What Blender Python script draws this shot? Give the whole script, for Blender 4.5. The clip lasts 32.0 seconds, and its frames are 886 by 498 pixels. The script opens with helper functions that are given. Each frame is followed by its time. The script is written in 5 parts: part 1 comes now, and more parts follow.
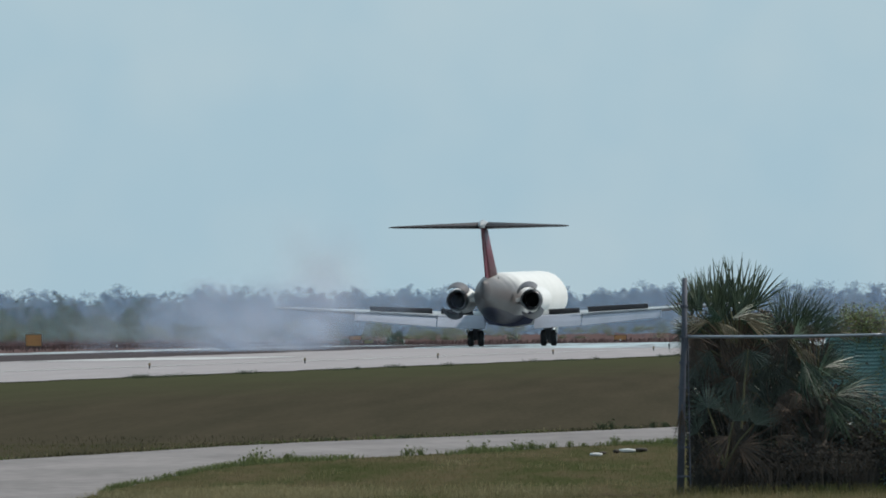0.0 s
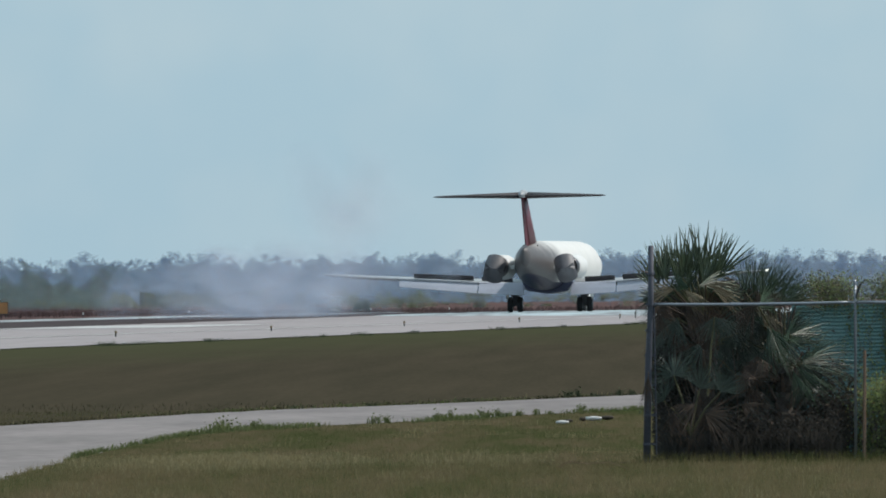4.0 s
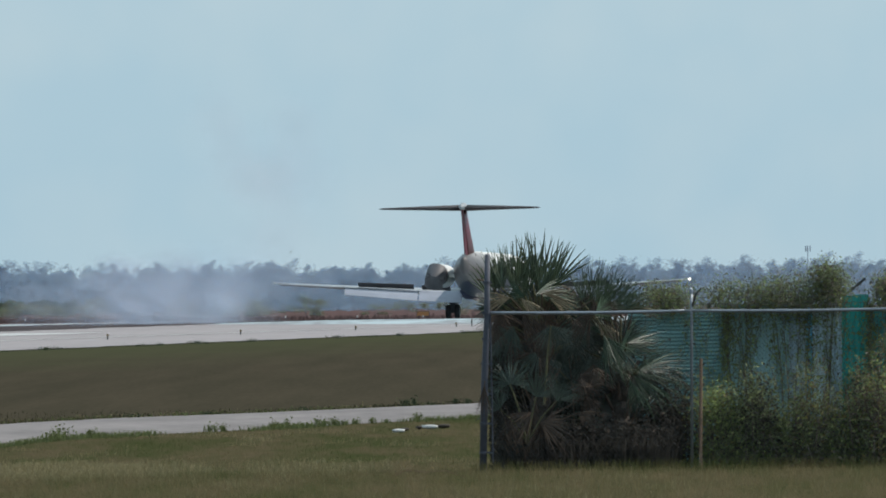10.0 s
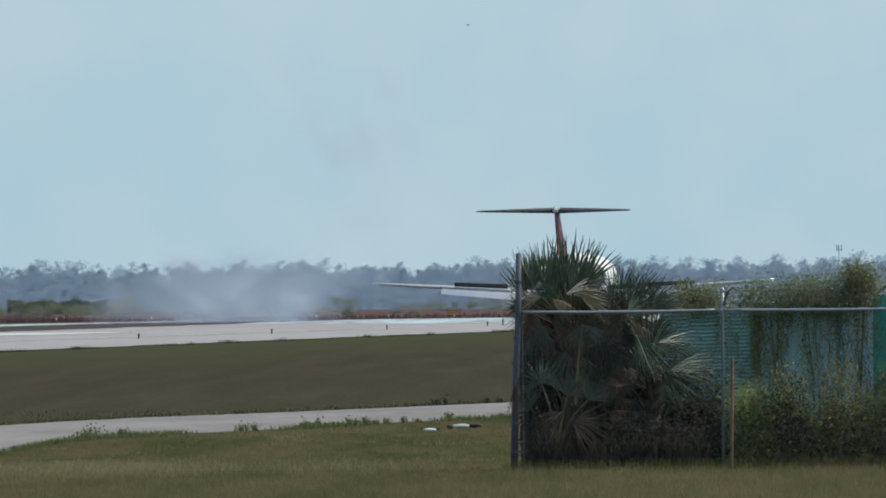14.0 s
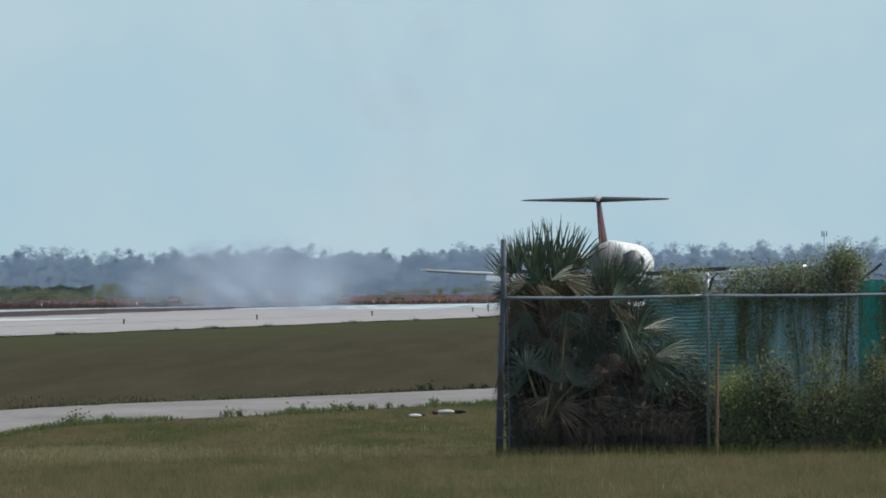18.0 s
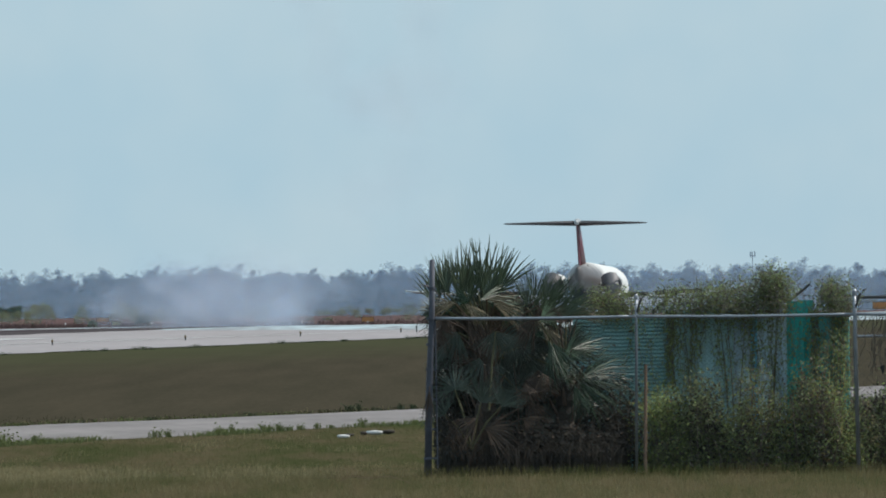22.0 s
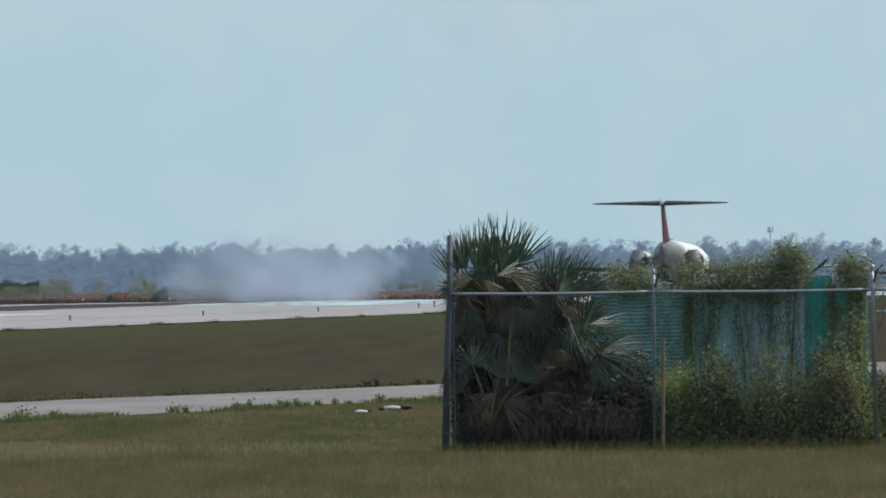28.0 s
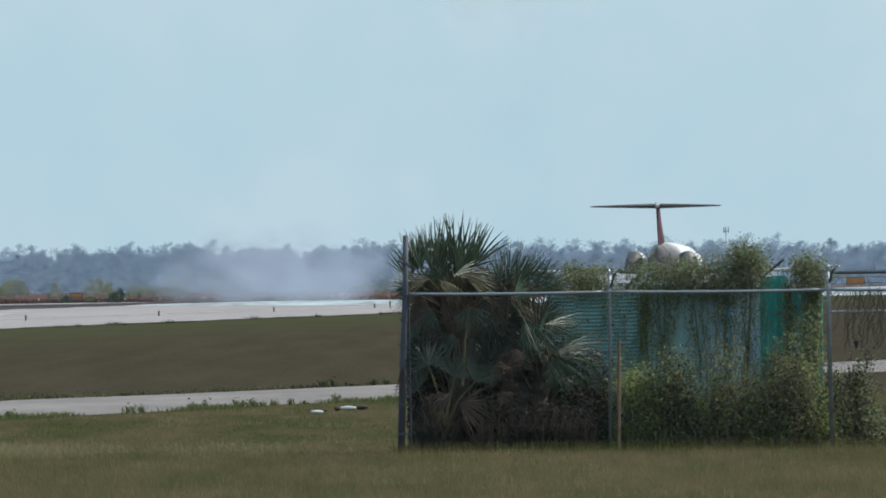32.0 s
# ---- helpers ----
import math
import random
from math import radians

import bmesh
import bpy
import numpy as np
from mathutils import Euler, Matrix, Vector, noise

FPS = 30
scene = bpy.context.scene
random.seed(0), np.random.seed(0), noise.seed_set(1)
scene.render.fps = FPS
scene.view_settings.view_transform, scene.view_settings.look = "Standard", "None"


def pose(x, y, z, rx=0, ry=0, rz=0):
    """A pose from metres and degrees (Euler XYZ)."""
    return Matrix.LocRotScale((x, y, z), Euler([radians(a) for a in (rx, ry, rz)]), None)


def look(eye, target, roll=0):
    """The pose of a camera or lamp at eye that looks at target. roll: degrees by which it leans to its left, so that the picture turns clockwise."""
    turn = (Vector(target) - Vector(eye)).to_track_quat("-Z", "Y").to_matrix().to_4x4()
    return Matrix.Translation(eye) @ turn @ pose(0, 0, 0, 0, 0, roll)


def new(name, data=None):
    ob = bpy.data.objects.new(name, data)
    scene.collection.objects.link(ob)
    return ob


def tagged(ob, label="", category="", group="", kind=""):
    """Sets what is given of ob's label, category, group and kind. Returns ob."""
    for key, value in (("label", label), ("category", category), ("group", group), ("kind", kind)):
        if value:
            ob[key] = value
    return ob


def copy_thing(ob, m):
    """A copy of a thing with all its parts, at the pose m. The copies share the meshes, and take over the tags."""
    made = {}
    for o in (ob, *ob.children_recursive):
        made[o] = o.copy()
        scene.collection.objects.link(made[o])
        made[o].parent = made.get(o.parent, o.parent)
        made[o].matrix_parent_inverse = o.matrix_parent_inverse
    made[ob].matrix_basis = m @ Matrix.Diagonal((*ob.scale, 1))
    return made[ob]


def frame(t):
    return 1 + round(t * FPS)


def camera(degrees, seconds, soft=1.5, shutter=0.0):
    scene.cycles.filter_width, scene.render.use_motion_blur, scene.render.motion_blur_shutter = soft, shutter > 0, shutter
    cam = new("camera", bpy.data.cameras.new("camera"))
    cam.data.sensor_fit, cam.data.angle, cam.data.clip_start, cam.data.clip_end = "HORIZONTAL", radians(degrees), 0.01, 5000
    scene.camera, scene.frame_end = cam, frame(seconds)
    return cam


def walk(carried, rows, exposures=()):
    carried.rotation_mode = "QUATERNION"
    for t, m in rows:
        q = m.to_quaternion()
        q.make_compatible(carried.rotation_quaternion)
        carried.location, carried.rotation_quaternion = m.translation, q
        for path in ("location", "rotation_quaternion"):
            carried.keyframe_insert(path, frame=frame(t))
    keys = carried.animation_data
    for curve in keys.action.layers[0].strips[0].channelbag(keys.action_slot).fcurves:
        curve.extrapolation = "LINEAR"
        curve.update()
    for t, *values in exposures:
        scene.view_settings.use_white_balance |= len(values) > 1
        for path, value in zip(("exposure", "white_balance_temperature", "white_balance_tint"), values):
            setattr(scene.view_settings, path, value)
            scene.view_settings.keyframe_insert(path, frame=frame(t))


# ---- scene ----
# A fixed long-lens camera pans along an airliner that rolls away on a runway behind a fence with palms.
EYE = Vector((0.0, 0.0, 2.35))
cam = camera(3.219, 32.0, soft=1.85)
AIM = [  # seconds, degrees right of the fence corner, degrees up
    (0.0, -0.8771, 0.2367),
    (0.5, -0.8687, 0.2312),
    (1.0, -0.8614, 0.2249),
    (1.5, -0.8542, 0.2175),
    (2.0, -0.8470, 0.1986),
    (2.5, -0.8360, 0.1770),
    (3.0, -0.8142, 0.1626),
    (3.5, -0.7849, 0.1376),
    (5.5, -0.6202, 0.0883),
    (6.0, -0.5397, 0.0764),
    (6.5, -0.4517, 0.0728),
    (7.0, -0.3625, 0.0788),
    (7.5, -0.2996, 0.0889),
    (8.0, -0.2554, 0.1024),
    (8.5, -0.2206, 0.1213),
    (9.0, -0.1958, 0.1305),
    (9.5, -0.1742, 0.1339),
    (10.0, -0.1610, 0.1427),
    (10.5, -0.1512, 0.1457),
    (11.0, -0.1448, 0.1547),
    (11.5, -0.1402, 0.1596),
    (12.0, -0.1416, 0.1555),
    (12.5, -0.1470, 0.1543),
    (13.0, -0.1758, 0.1487),
    (13.5, -0.2266, 0.1407),
    (14.0, -0.2743, 0.1412),
    (14.5, -0.2973, 0.1351),
    (16.5, -0.2729, 0.0985),
    (17.0, -0.2590, 0.0943),
    (17.5, -0.2425, 0.0897),
    (18.0, -0.2209, 0.0890),
    (18.5, -0.1993, 0.0977),
    (19.0, -0.1686, 0.1064),
    (19.5, -0.1389, 0.1124),
    (20.0, -0.1012, 0.1164),
    (20.5, -0.0625, 0.1179),
    (21.0, -0.0264, 0.1278),
    (21.5, 0.0114, 0.1405),
    (22.0, 0.0400, 0.1613),
    (22.5, 0.0590, 0.1746),
    (23.0, 0.0778, 0.1748),
    (23.5, 0.0881, 0.1684),
    (24.0, 0.0956, 0.1553),
    (24.5, 0.0910, 0.1450),
    (25.0, 0.0731, 0.1344),
    (25.5, 0.0458, 0.1194),
    (26.0, 0.0029, 0.1006),
    (26.5, -0.0264, 0.0847),
    (28.5, -0.0239, 0.0690),
    (29.0, 0.0016, 0.0615),
    (29.5, 0.0415, 0.0530),
    (30.0, 0.0774, 0.0427),
    (30.5, 0.1034, 0.0371),
    (31.0, 0.1205, 0.0454),
    (31.5, 0.1284, 0.0547),
    (32.0, 0.1354, 0.0715),
]
walk(cam, [(t, look(EYE, EYE + 1000 * Vector((math.tan(radians(a)), 1, math.tan(radians(e)))), -0.6)) for t, a, e in AIM],
     [(0, -0.12), (6, -0.06), (14, 0.0), (22, 0.0), (26, -0.03), (29, 0.03), (31, 0.08), (32, 0.11)])

# ---- light ----
world = bpy.data.worlds.new("world")
scene.world = world
world.use_nodes = True
wt = world.node_tree
SUN_AZ, SUN_EL = 74.0, 50.0  # degrees right of the view, degrees up
sky = wt.nodes.new("ShaderNodeTexSky")
sky.sky_type, sky.sun_disc = "NISHITA", False
sky.sun_elevation, sky.sun_rotation = radians(SUN_EL), radians(SUN_AZ)
sky.air_density, sky.dust_density, sky.ozone_density = 1.0, 0.6, 3.0
coord = wt.nodes.new("ShaderNodeTexCoord")
cloud = wt.nodes.new("ShaderNodeTexNoise")
cloud.inputs["Scale"].default_value, cloud.inputs["Detail"].default_value = 70.0, 3.0
ramp = wt.nodes.new("ShaderNodeMapRange")
ramp.inputs[1].default_value, ramp.inputs[2].default_value = 0.38, 0.66
thin = wt.nodes.new("ShaderNodeMix")
thin.data_type = "RGBA"
thin.inputs[6].default_value, thin.inputs[7].default_value = (4.58, 6.72, 8.06, 1), (5.3, 7.12, 8.16, 1)
mixc = wt.nodes.new("ShaderNodeMix")
mixc.data_type = "RGBA"
mixc.inputs[0].default_value = 0.88
wt.links.new(coord.outputs["Generated"], cloud.inputs["Vector"])
wt.links.new(cloud.outputs["Fac"], ramp.inputs[0])
wt.links.new(ramp.outputs[0], thin.inputs[0])
wt.links.new(sky.outputs[0], mixc.inputs[6])
wt.links.new(thin.outputs[2], mixc.inputs[7])
back = wt.nodes["Background"]
back.inputs["Strength"].default_value = 0.09
wt.links.new(mixc.outputs[2], back.inputs["Color"])
sun = new("sun", bpy.data.lights.new("sun", "SUN"))
sun.data.energy, sun.data.angle, sun.data.color = 3.7, radians(0.6), (1.0, 0.95, 0.87)
sv = Vector((math.sin(radians(SUN_AZ)) * math.cos(radians(SUN_EL)), math.cos(radians(SUN_AZ)) * math.cos(radians(SUN_EL)), math.sin(radians(SUN_EL))))
sun.matrix_world = look(sv * 50, (0, 0, 0))
scene.cycles.transparent_max_bounces = 96


# ---- materials ----
def mat(name, a, b=None, scale=4.0, rough=0.6, metal=0.0, bump=0.0, fine=None, island=0.0, thing=0.0, stretch=(1, 1, 1), spec=0.5, through_light=0.0, contrast=(0.35, 0.65), gauze=0.0):
    """Two colours mixed by coarse and fine noise, with bump and a random shift per island or object. gauze: the
    see-through share, for needle gaps and for distance haze.
    """
    m = bpy.data.materials.new(name)
    m.use_nodes = True
    nt = m.node_tree
    n, ln = nt.nodes, nt.links
    p = n["Principled BSDF"]
    p.inputs["Metallic"].default_value, p.inputs["Specular IOR Level"].default_value = metal, spec
    b = b or tuple(c * 0.75 for c in a)
    fine = fine or scale * 7
    tc = n.new("ShaderNodeTexCoord")
    mp = n.new("ShaderNodeMapping")
    mp.inputs["Scale"].default_value = stretch
    ln.new(tc.outputs["Object"], mp.inputs["Vector"])
    n1, n2 = n.new("ShaderNodeTexNoise"), n.new("ShaderNodeTexNoise")
    n1.inputs["Scale"].default_value, n2.inputs["Scale"].default_value = scale, fine
    n1.inputs["Detail"].default_value = n2.inputs["Detail"].default_value = 4.0
    for k in (n1, n2):
        ln.new(mp.outputs[0], k.inputs["Vector"])
    add = n.new("ShaderNodeMath")
    add.operation = "MULTIPLY_ADD"
    add.inputs[1].default_value = 0.4
    ln.new(n2.outputs["Fac"], add.inputs[0])
    half = n.new("ShaderNodeMath")
    half.operation = "MULTIPLY"
    half.inputs[1].default_value = 0.6
    ln.new(n1.outputs["Fac"], half.inputs[0])
    ln.new(half.outputs[0], add.inputs[2])
    rg = n.new("ShaderNodeMapRange")
    rg.inputs[1].default_value, rg.inputs[2].default_value = contrast
    ln.new(add.outputs[0], rg.inputs[0])
    mx = n.new("ShaderNodeMix")
    mx.data_type = "RGBA"
    mx.inputs[6].default_value, mx.inputs[7].default_value = (*a, 1), (*b, 1)
    ln.new(rg.outputs[0], mx.inputs[0])
    colour = mx.outputs[2]
    if island or thing:
        hs = n.new("ShaderNodeHueSaturation")
        src = n.new("ShaderNodeNewGeometry").outputs["Random Per Island"] if island else n.new("ShaderNodeObjectInfo").outputs["Random"]
        r2 = n.new("ShaderNodeMapRange")
        k = island or thing
        r2.inputs[3].default_value, r2.inputs[4].default_value = 1 - k, 1 + k
        ln.new(src, r2.inputs[0])
        ln.new(r2.outputs[0], hs.inputs["Value"])
        ln.new(colour, hs.inputs["Color"])
        colour = hs.outputs[0]
    ln.new(colour, p.inputs["Base Color"])
    rr = n.new("ShaderNodeMapRange")
    rr.inputs[3].default_value, rr.inputs[4].default_value = max(0.03, rough - 0.1), min(1, rough + 0.1)
    ln.new(n2.outputs["Fac"], rr.inputs[0])
    ln.new(rr.outputs[0], p.inputs["Roughness"])
    if bump:
        bp = n.new("ShaderNodeBump")
        bp.inputs["Strength"].default_value, bp.inputs["Distance"].default_value = bump, 0.02
        ln.new(add.outputs[0], bp.inputs["Height"])
        ln.new(bp.outputs[0], p.inputs["Normal"])
    if through_light:
        tl = n.new("ShaderNodeBsdfTranslucent")
        ln.new(colour, tl.inputs["Color"])
        ms = n.new("ShaderNodeMixShader")
        ms.inputs[0].default_value = through_light
        ln.new(p.outputs[0], ms.inputs[1])
        ln.new(tl.outputs[0], ms.inputs[2])
        ln.new(ms.outputs[0], n["Material Output"].inputs["Surface"])
        if gauze:
            tp, mg = n.new("ShaderNodeBsdfTransparent"), n.new("ShaderNodeMixShader")
            mg.inputs[0].default_value = gauze
            ln.new(ms.outputs[0], mg.inputs[1])
            ln.new(tp.outputs[0], mg.inputs[2])
            ln.new(mg.outputs[0], n["Material Output"].inputs["Surface"])
    return m


def veil(name, colour, alpha, scale, low=0.35, high=0.7):
    """A thin see-through veil of smoke; it thins out from its y axis, shaped to fit the camera's view."""
    m = bpy.data.materials.new(name)
    m.use_nodes = True
    n, ln = m.node_tree.nodes, m.node_tree.links
    n.remove(n["Principled BSDF"])
    tc, nz, rg = n.new("ShaderNodeTexCoord"), n.new("ShaderNodeTexNoise"), n.new("ShaderNodeMapRange")
    ln.new(tc.outputs["Object"], nz.inputs["Vector"])
    nz.inputs["Scale"].default_value, nz.inputs["Detail"].default_value = scale, 3.0
    rg.inputs[1].default_value, rg.inputs[2].default_value, rg.inputs[3].default_value, rg.inputs[4].default_value = low, high, alpha * 0.65, alpha
    ln.new(nz.outputs["Fac"], rg.inputs[0])
    sp, ln2, fr, mu = n.new("ShaderNodeSeparateXYZ"), n.new("ShaderNodeVectorMath"), n.new("ShaderNodeMapRange"), n.new("ShaderNodeMath")
    flat = n.new("ShaderNodeCombineXYZ")
    ln.new(tc.outputs["Object"], sp.inputs[0])
    ln.new(sp.outputs[0], flat.inputs[0])
    ln.new(sp.outputs[2], flat.inputs[2])
    ln2.operation = "LENGTH"
    ln.new(flat.outputs[0], ln2.inputs[0])
    fr.interpolation_type = "SMOOTHSTEP"
    fr.inputs[1].default_value, fr.inputs[2].default_value, fr.inputs[3].default_value, fr.inputs[4].default_value = 0.05, 0.88, 1.0, 0.0
    ln.new(ln2.outputs["Value"], fr.inputs[0])
    mu.operation = "MULTIPLY"
    ln.new(rg.outputs[0], mu.inputs[0])
    ln.new(fr.outputs[0], mu.inputs[1])
    fac = mu.outputs[0]
    df, tl, half, tp, ms = n.new("ShaderNodeBsdfDiffuse"), n.new("ShaderNodeBsdfTranslucent"), n.new("ShaderNodeMixShader"), n.new("ShaderNodeBsdfTransparent"), n.new("ShaderNodeMixShader")
    df.inputs["Color"].default_value = tl.inputs["Color"].default_value = (*colour, 1)
    half.inputs[0].default_value = 0.5
    ln.new(df.outputs[0], half.inputs[1])
    ln.new(tl.outputs[0], half.inputs[2])
    ln.new(fac, ms.inputs[0])
    ln.new(tp.outputs[0], ms.inputs[1])
    ln.new(half.outputs[0], ms.inputs[2])
    ln.new(ms.outputs[0], n["Material Output"].inputs["Surface"])
    return m


M_FIELD = mat("field_grass", (0.0627, 0.05225, 0.03705), (0.0418, 0.038, 0.0266), 0.8, 0.95, bump=0.2, fine=9.0, spec=0.0, stretch=(1, 0.02, 1), contrast=(0.30, 0.70))


def greener_side(m, turn, near, far, colour):
    """Blends a colour into a ground material towards the runway, by the distance aside of the runway's own line."""
    n, ln = m.node_tree.nodes, m.node_tree.links
    geo, dot, nz, add, rg = n.new("ShaderNodeNewGeometry"), n.new("ShaderNodeVectorMath"), n.new("ShaderNodeTexNoise"), n.new("ShaderNodeMath"), n.new("ShaderNodeMapRange")
    dot.operation = "DOT_PRODUCT"
    dot.inputs[1].default_value = (-math.cos(turn), math.sin(turn), 0)
    ln.new(geo.outputs["Position"], dot.inputs[0])
    nz.inputs["Scale"].default_value, nz.inputs["Detail"].default_value = 0.12, 5.0
    ln.new(geo.outputs["Position"], nz.inputs["Vector"])
    add.operation = "MULTIPLY_ADD"
    add.inputs[1].default_value = 26.0
    ln.new(nz.outputs["Fac"], add.inputs[0])
    ln.new(dot.outputs["Value"], add.inputs[2])
    rg.interpolation_type = "SMOOTHSTEP"
    rg.inputs[1].default_value, rg.inputs[2].default_value, rg.inputs[4].default_value = near + 13, far + 13, 0.8
    ln.new(add.outputs[0], rg.inputs[0])
    mx = n.new("ShaderNodeMix")
    mx.data_type = "RGBA"
    mx.inputs[7].default_value = (*colour, 1)
    p = n["Principled BSDF"]
    ln.new(p.inputs["Base Color"].links[0].from_socket, mx.inputs[6])
    ln.new(rg.outputs[0], mx.inputs[0])
    ln.new(mx.outputs[2], p.inputs["Base Color"])


greener_side(M_FIELD, math.atan(2582 / 27900), 50, 78, (0.056, 0.060, 0.033))
M_NEAR = mat("near_turf", (0.084, 0.067, 0.040), (0.045, 0.050, 0.021), 0.7, 0.95, bump=0.2, fine=4, spec=0.0, stretch=(1, 0.08, 1), contrast=(0.40, 0.60))
M_DRY = mat("dry_field", (0.1246, 0.07616, 0.0746), (0.08725, 0.06469, 0.06142), 0.02, 0.95, fine=0.3, spec=0.0)
M_BLADE = mat("grass_blade", (0.150, 0.124, 0.066), (0.080, 0.092, 0.036), 0.7, 0.9, island=0.10, spec=0.02, through_light=0.45, fine=4.0, stretch=(1, 0.08, 1), contrast=(0.40, 0.60))
M_TALL = mat("tall_grass_blade", (0.222, 0.172, 0.097), (0.158, 0.142, 0.068), 0.7, 0.9, island=0.14, spec=0.02, through_light=0.45, fine=4.0, stretch=(1, 0.08, 1), contrast=(0.40, 0.60))
M_STRAW = mat("straw_blade", (0.306, 0.2487, 0.1402), (0.1913, 0.1658, 0.08288), 1.0, 0.8, island=0.3, spec=0.2, through_light=0.3)
M_WEED = mat("weed_leaf", (0.15, 0.17, 0.065), (0.09, 0.105, 0.045), 3.0, 0.7, island=0.35, spec=0.15, through_light=0.35)
M_WEEDD = mat("dark_weed_leaf", (0.0756, 0.0896, 0.04788), (0.05292, 0.06496, 0.0378), 3.0, 0.8, island=0.3, spec=0.05)
M_ROAD = mat("gravel_road", (0.25, 0.225, 0.22), (0.175, 0.158, 0.155), 0.3, 0.9, bump=0.3, fine=3, spec=0.03, stretch=(1, 0.25, 1), contrast=(0.38, 0.62))
M_RUNWAY = mat("runway_concrete", (0.325, 0.295, 0.297), (0.275, 0.25, 0.252), 0.12, 0.85, fine=0.7, spec=0.04, stretch=(1, 0.05, 1))
M_RUBBER = mat("tyre_rubber_marks", (0.05, 0.042, 0.045), (0.085, 0.075, 0.078), 0.05, 0.8, fine=0.5, spec=0.0)
# Sky glare of a heat mirage, put into the base colour.
M_MIRAGE = mat("painted_mirage_sheen", (0.41, 0.485, 0.51), (0.235, 0.245, 0.255), 0.22, 0.6, fine=0.9, spec=0.15, stretch=(1, 0.03, 1), contrast=(0.42, 0.58))
M_LINE = mat("runway_paint", (0.416, 0.4, 0.384), (0.336, 0.32, 0.304), 0.5, 0.7)
M_WHITE = mat("aircraft_white", (0.76, 0.74, 0.71), (0.69, 0.67, 0.645), 0.5, 0.38, fine=6)
M_BELLY = mat("aircraft_belly_blue", (0.030, 0.035, 0.075), (0.04, 0.045, 0.08), 0.6, 0.35)
M_FUSE = mat("aircraft_paint", (0.74, 0.715, 0.68), (0.67, 0.65, 0.62), 0.5, 0.42, fine=6, spec=0.3)


def livery(m):
    """The blue belly paint and the sooty tail cone, with shade painted into its lower half, over the white of the
    fuselage.
    """
    n, ln = m.node_tree.nodes, m.node_tree.links
    tc, sp, nz = n.new("ShaderNodeTexCoord"), n.new("ShaderNodeSeparateXYZ"), n.new("ShaderNodeTexNoise")
    ln.new(tc.outputs["Object"], sp.inputs[0])
    ln.new(tc.outputs["Object"], nz.inputs["Vector"])
    nz.inputs["Scale"].default_value = 0.9

    def calc(op, a, b):
        k = n.new("ShaderNodeMath")
        k.operation = op
        for q, v in zip(k.inputs, (a, b)):
            if isinstance(v, (int, float)):
                q.default_value = v
            else:
                ln.new(v, q)
        return k.outputs[0]

    def fade(v, a, b):
        k = n.new("ShaderNodeMapRange")
        k.interpolation_type = "SMOOTHSTEP"
        k.inputs[1].default_value, k.inputs[2].default_value = a, b
        ln.new(v, k.inputs[0])
        return k.outputs[0]

    aft = calc("MAXIMUM", calc("SUBTRACT", -8.0, sp.outputs[1]), 0.0)
    line = calc("SUBTRACT", sp.outputs[2], calc("MULTIPLY", aft, 0.10))
    belly = fade(line, 2.24, 2.18)
    # Sooty darkening that also puts the cone's lower shade into the colour.
    soot_and_shade = calc("MULTIPLY", fade(calc("ADD", line, calc("MULTIPLY", nz.outputs["Fac"], 1.2)), 6.3, 4.3), fade(sp.outputs[1], -3.5, -9.0))
    p = n["Principled BSDF"]
    last = p.inputs["Base Color"].links[0].from_socket
    grime = calc("MULTIPLY", fade(sp.outputs[1], -8.5, -13.5), 0.55)
    for fac, colour in ((grime, (0.36, 0.33, 0.30)), (calc("MULTIPLY", soot_and_shade, 0.9), (0.075, 0.066, 0.070)), (belly, (0.018, 0.018, 0.042))):
        mx = n.new("ShaderNodeMix")
        mx.data_type = "RGBA"
        mx.inputs[7].default_value = (*colour, 1)
        ln.new(last, mx.inputs[6])
        ln.new(fac, mx.inputs[0])
        last = mx.outputs[2]
    ln.new(last, p.inputs["Base Color"])


livery(M_FUSE)
M_RED = mat("tail_red", (0.13, 0.02, 0.034), (0.10, 0.018, 0.032), 0.8, 0.45, spec=0.3)
M_GREYW = mat("wing_grey", (0.36, 0.37, 0.38), (0.29, 0.30, 0.31), 0.7, 0.4, fine=5)
M_FLAP = mat("flap_grey", (0.4233, 0.4347, 0.5034), (0.3546, 0.3661, 0.4233), 0.7, 0.4, fine=5)
# Shade on the raised spoilers' undersides, put into their colour.
M_SPOIL = mat("spoiler_shaded_side", (0.115, 0.102, 0.108), (0.08, 0.072, 0.076), 1.5, 0.6)
# Underside shade of tailplane and outer wing, put into a dark base colour.
M_STAB = mat("tailplane_shaded_grey", (0.07, 0.062, 0.065), (0.05, 0.045, 0.048), 0.8, 0.7, spec=0.2)
M_STEEL = mat("nozzle_steel", (0.13, 0.125, 0.13), (0.08, 0.075, 0.08), 1.5, 0.4, metal=0.7)
M_BUCKET = mat("reverser_metal", (0.1425, 0.1387, 0.15), (0.09, 0.08625, 0.09375), 1.2, 0.55, metal=0.1, thing=0.2)
M_SOOT = mat("sooty_inside", (0.012, 0.012, 0.013), (0.02, 0.02, 0.02), 1.0, 0.8)
M_TYRE = mat("tyre_rubber", (0.022, 0.022, 0.024), (0.035, 0.034, 0.033), 3.0, 0.8)
M_GALV = mat("galvanised_steel", (0.3247, 0.3395, 0.3788), (0.2263, 0.2411, 0.2755), 5.0, 0.45, metal=0.6, fine=40, bump=0.1)
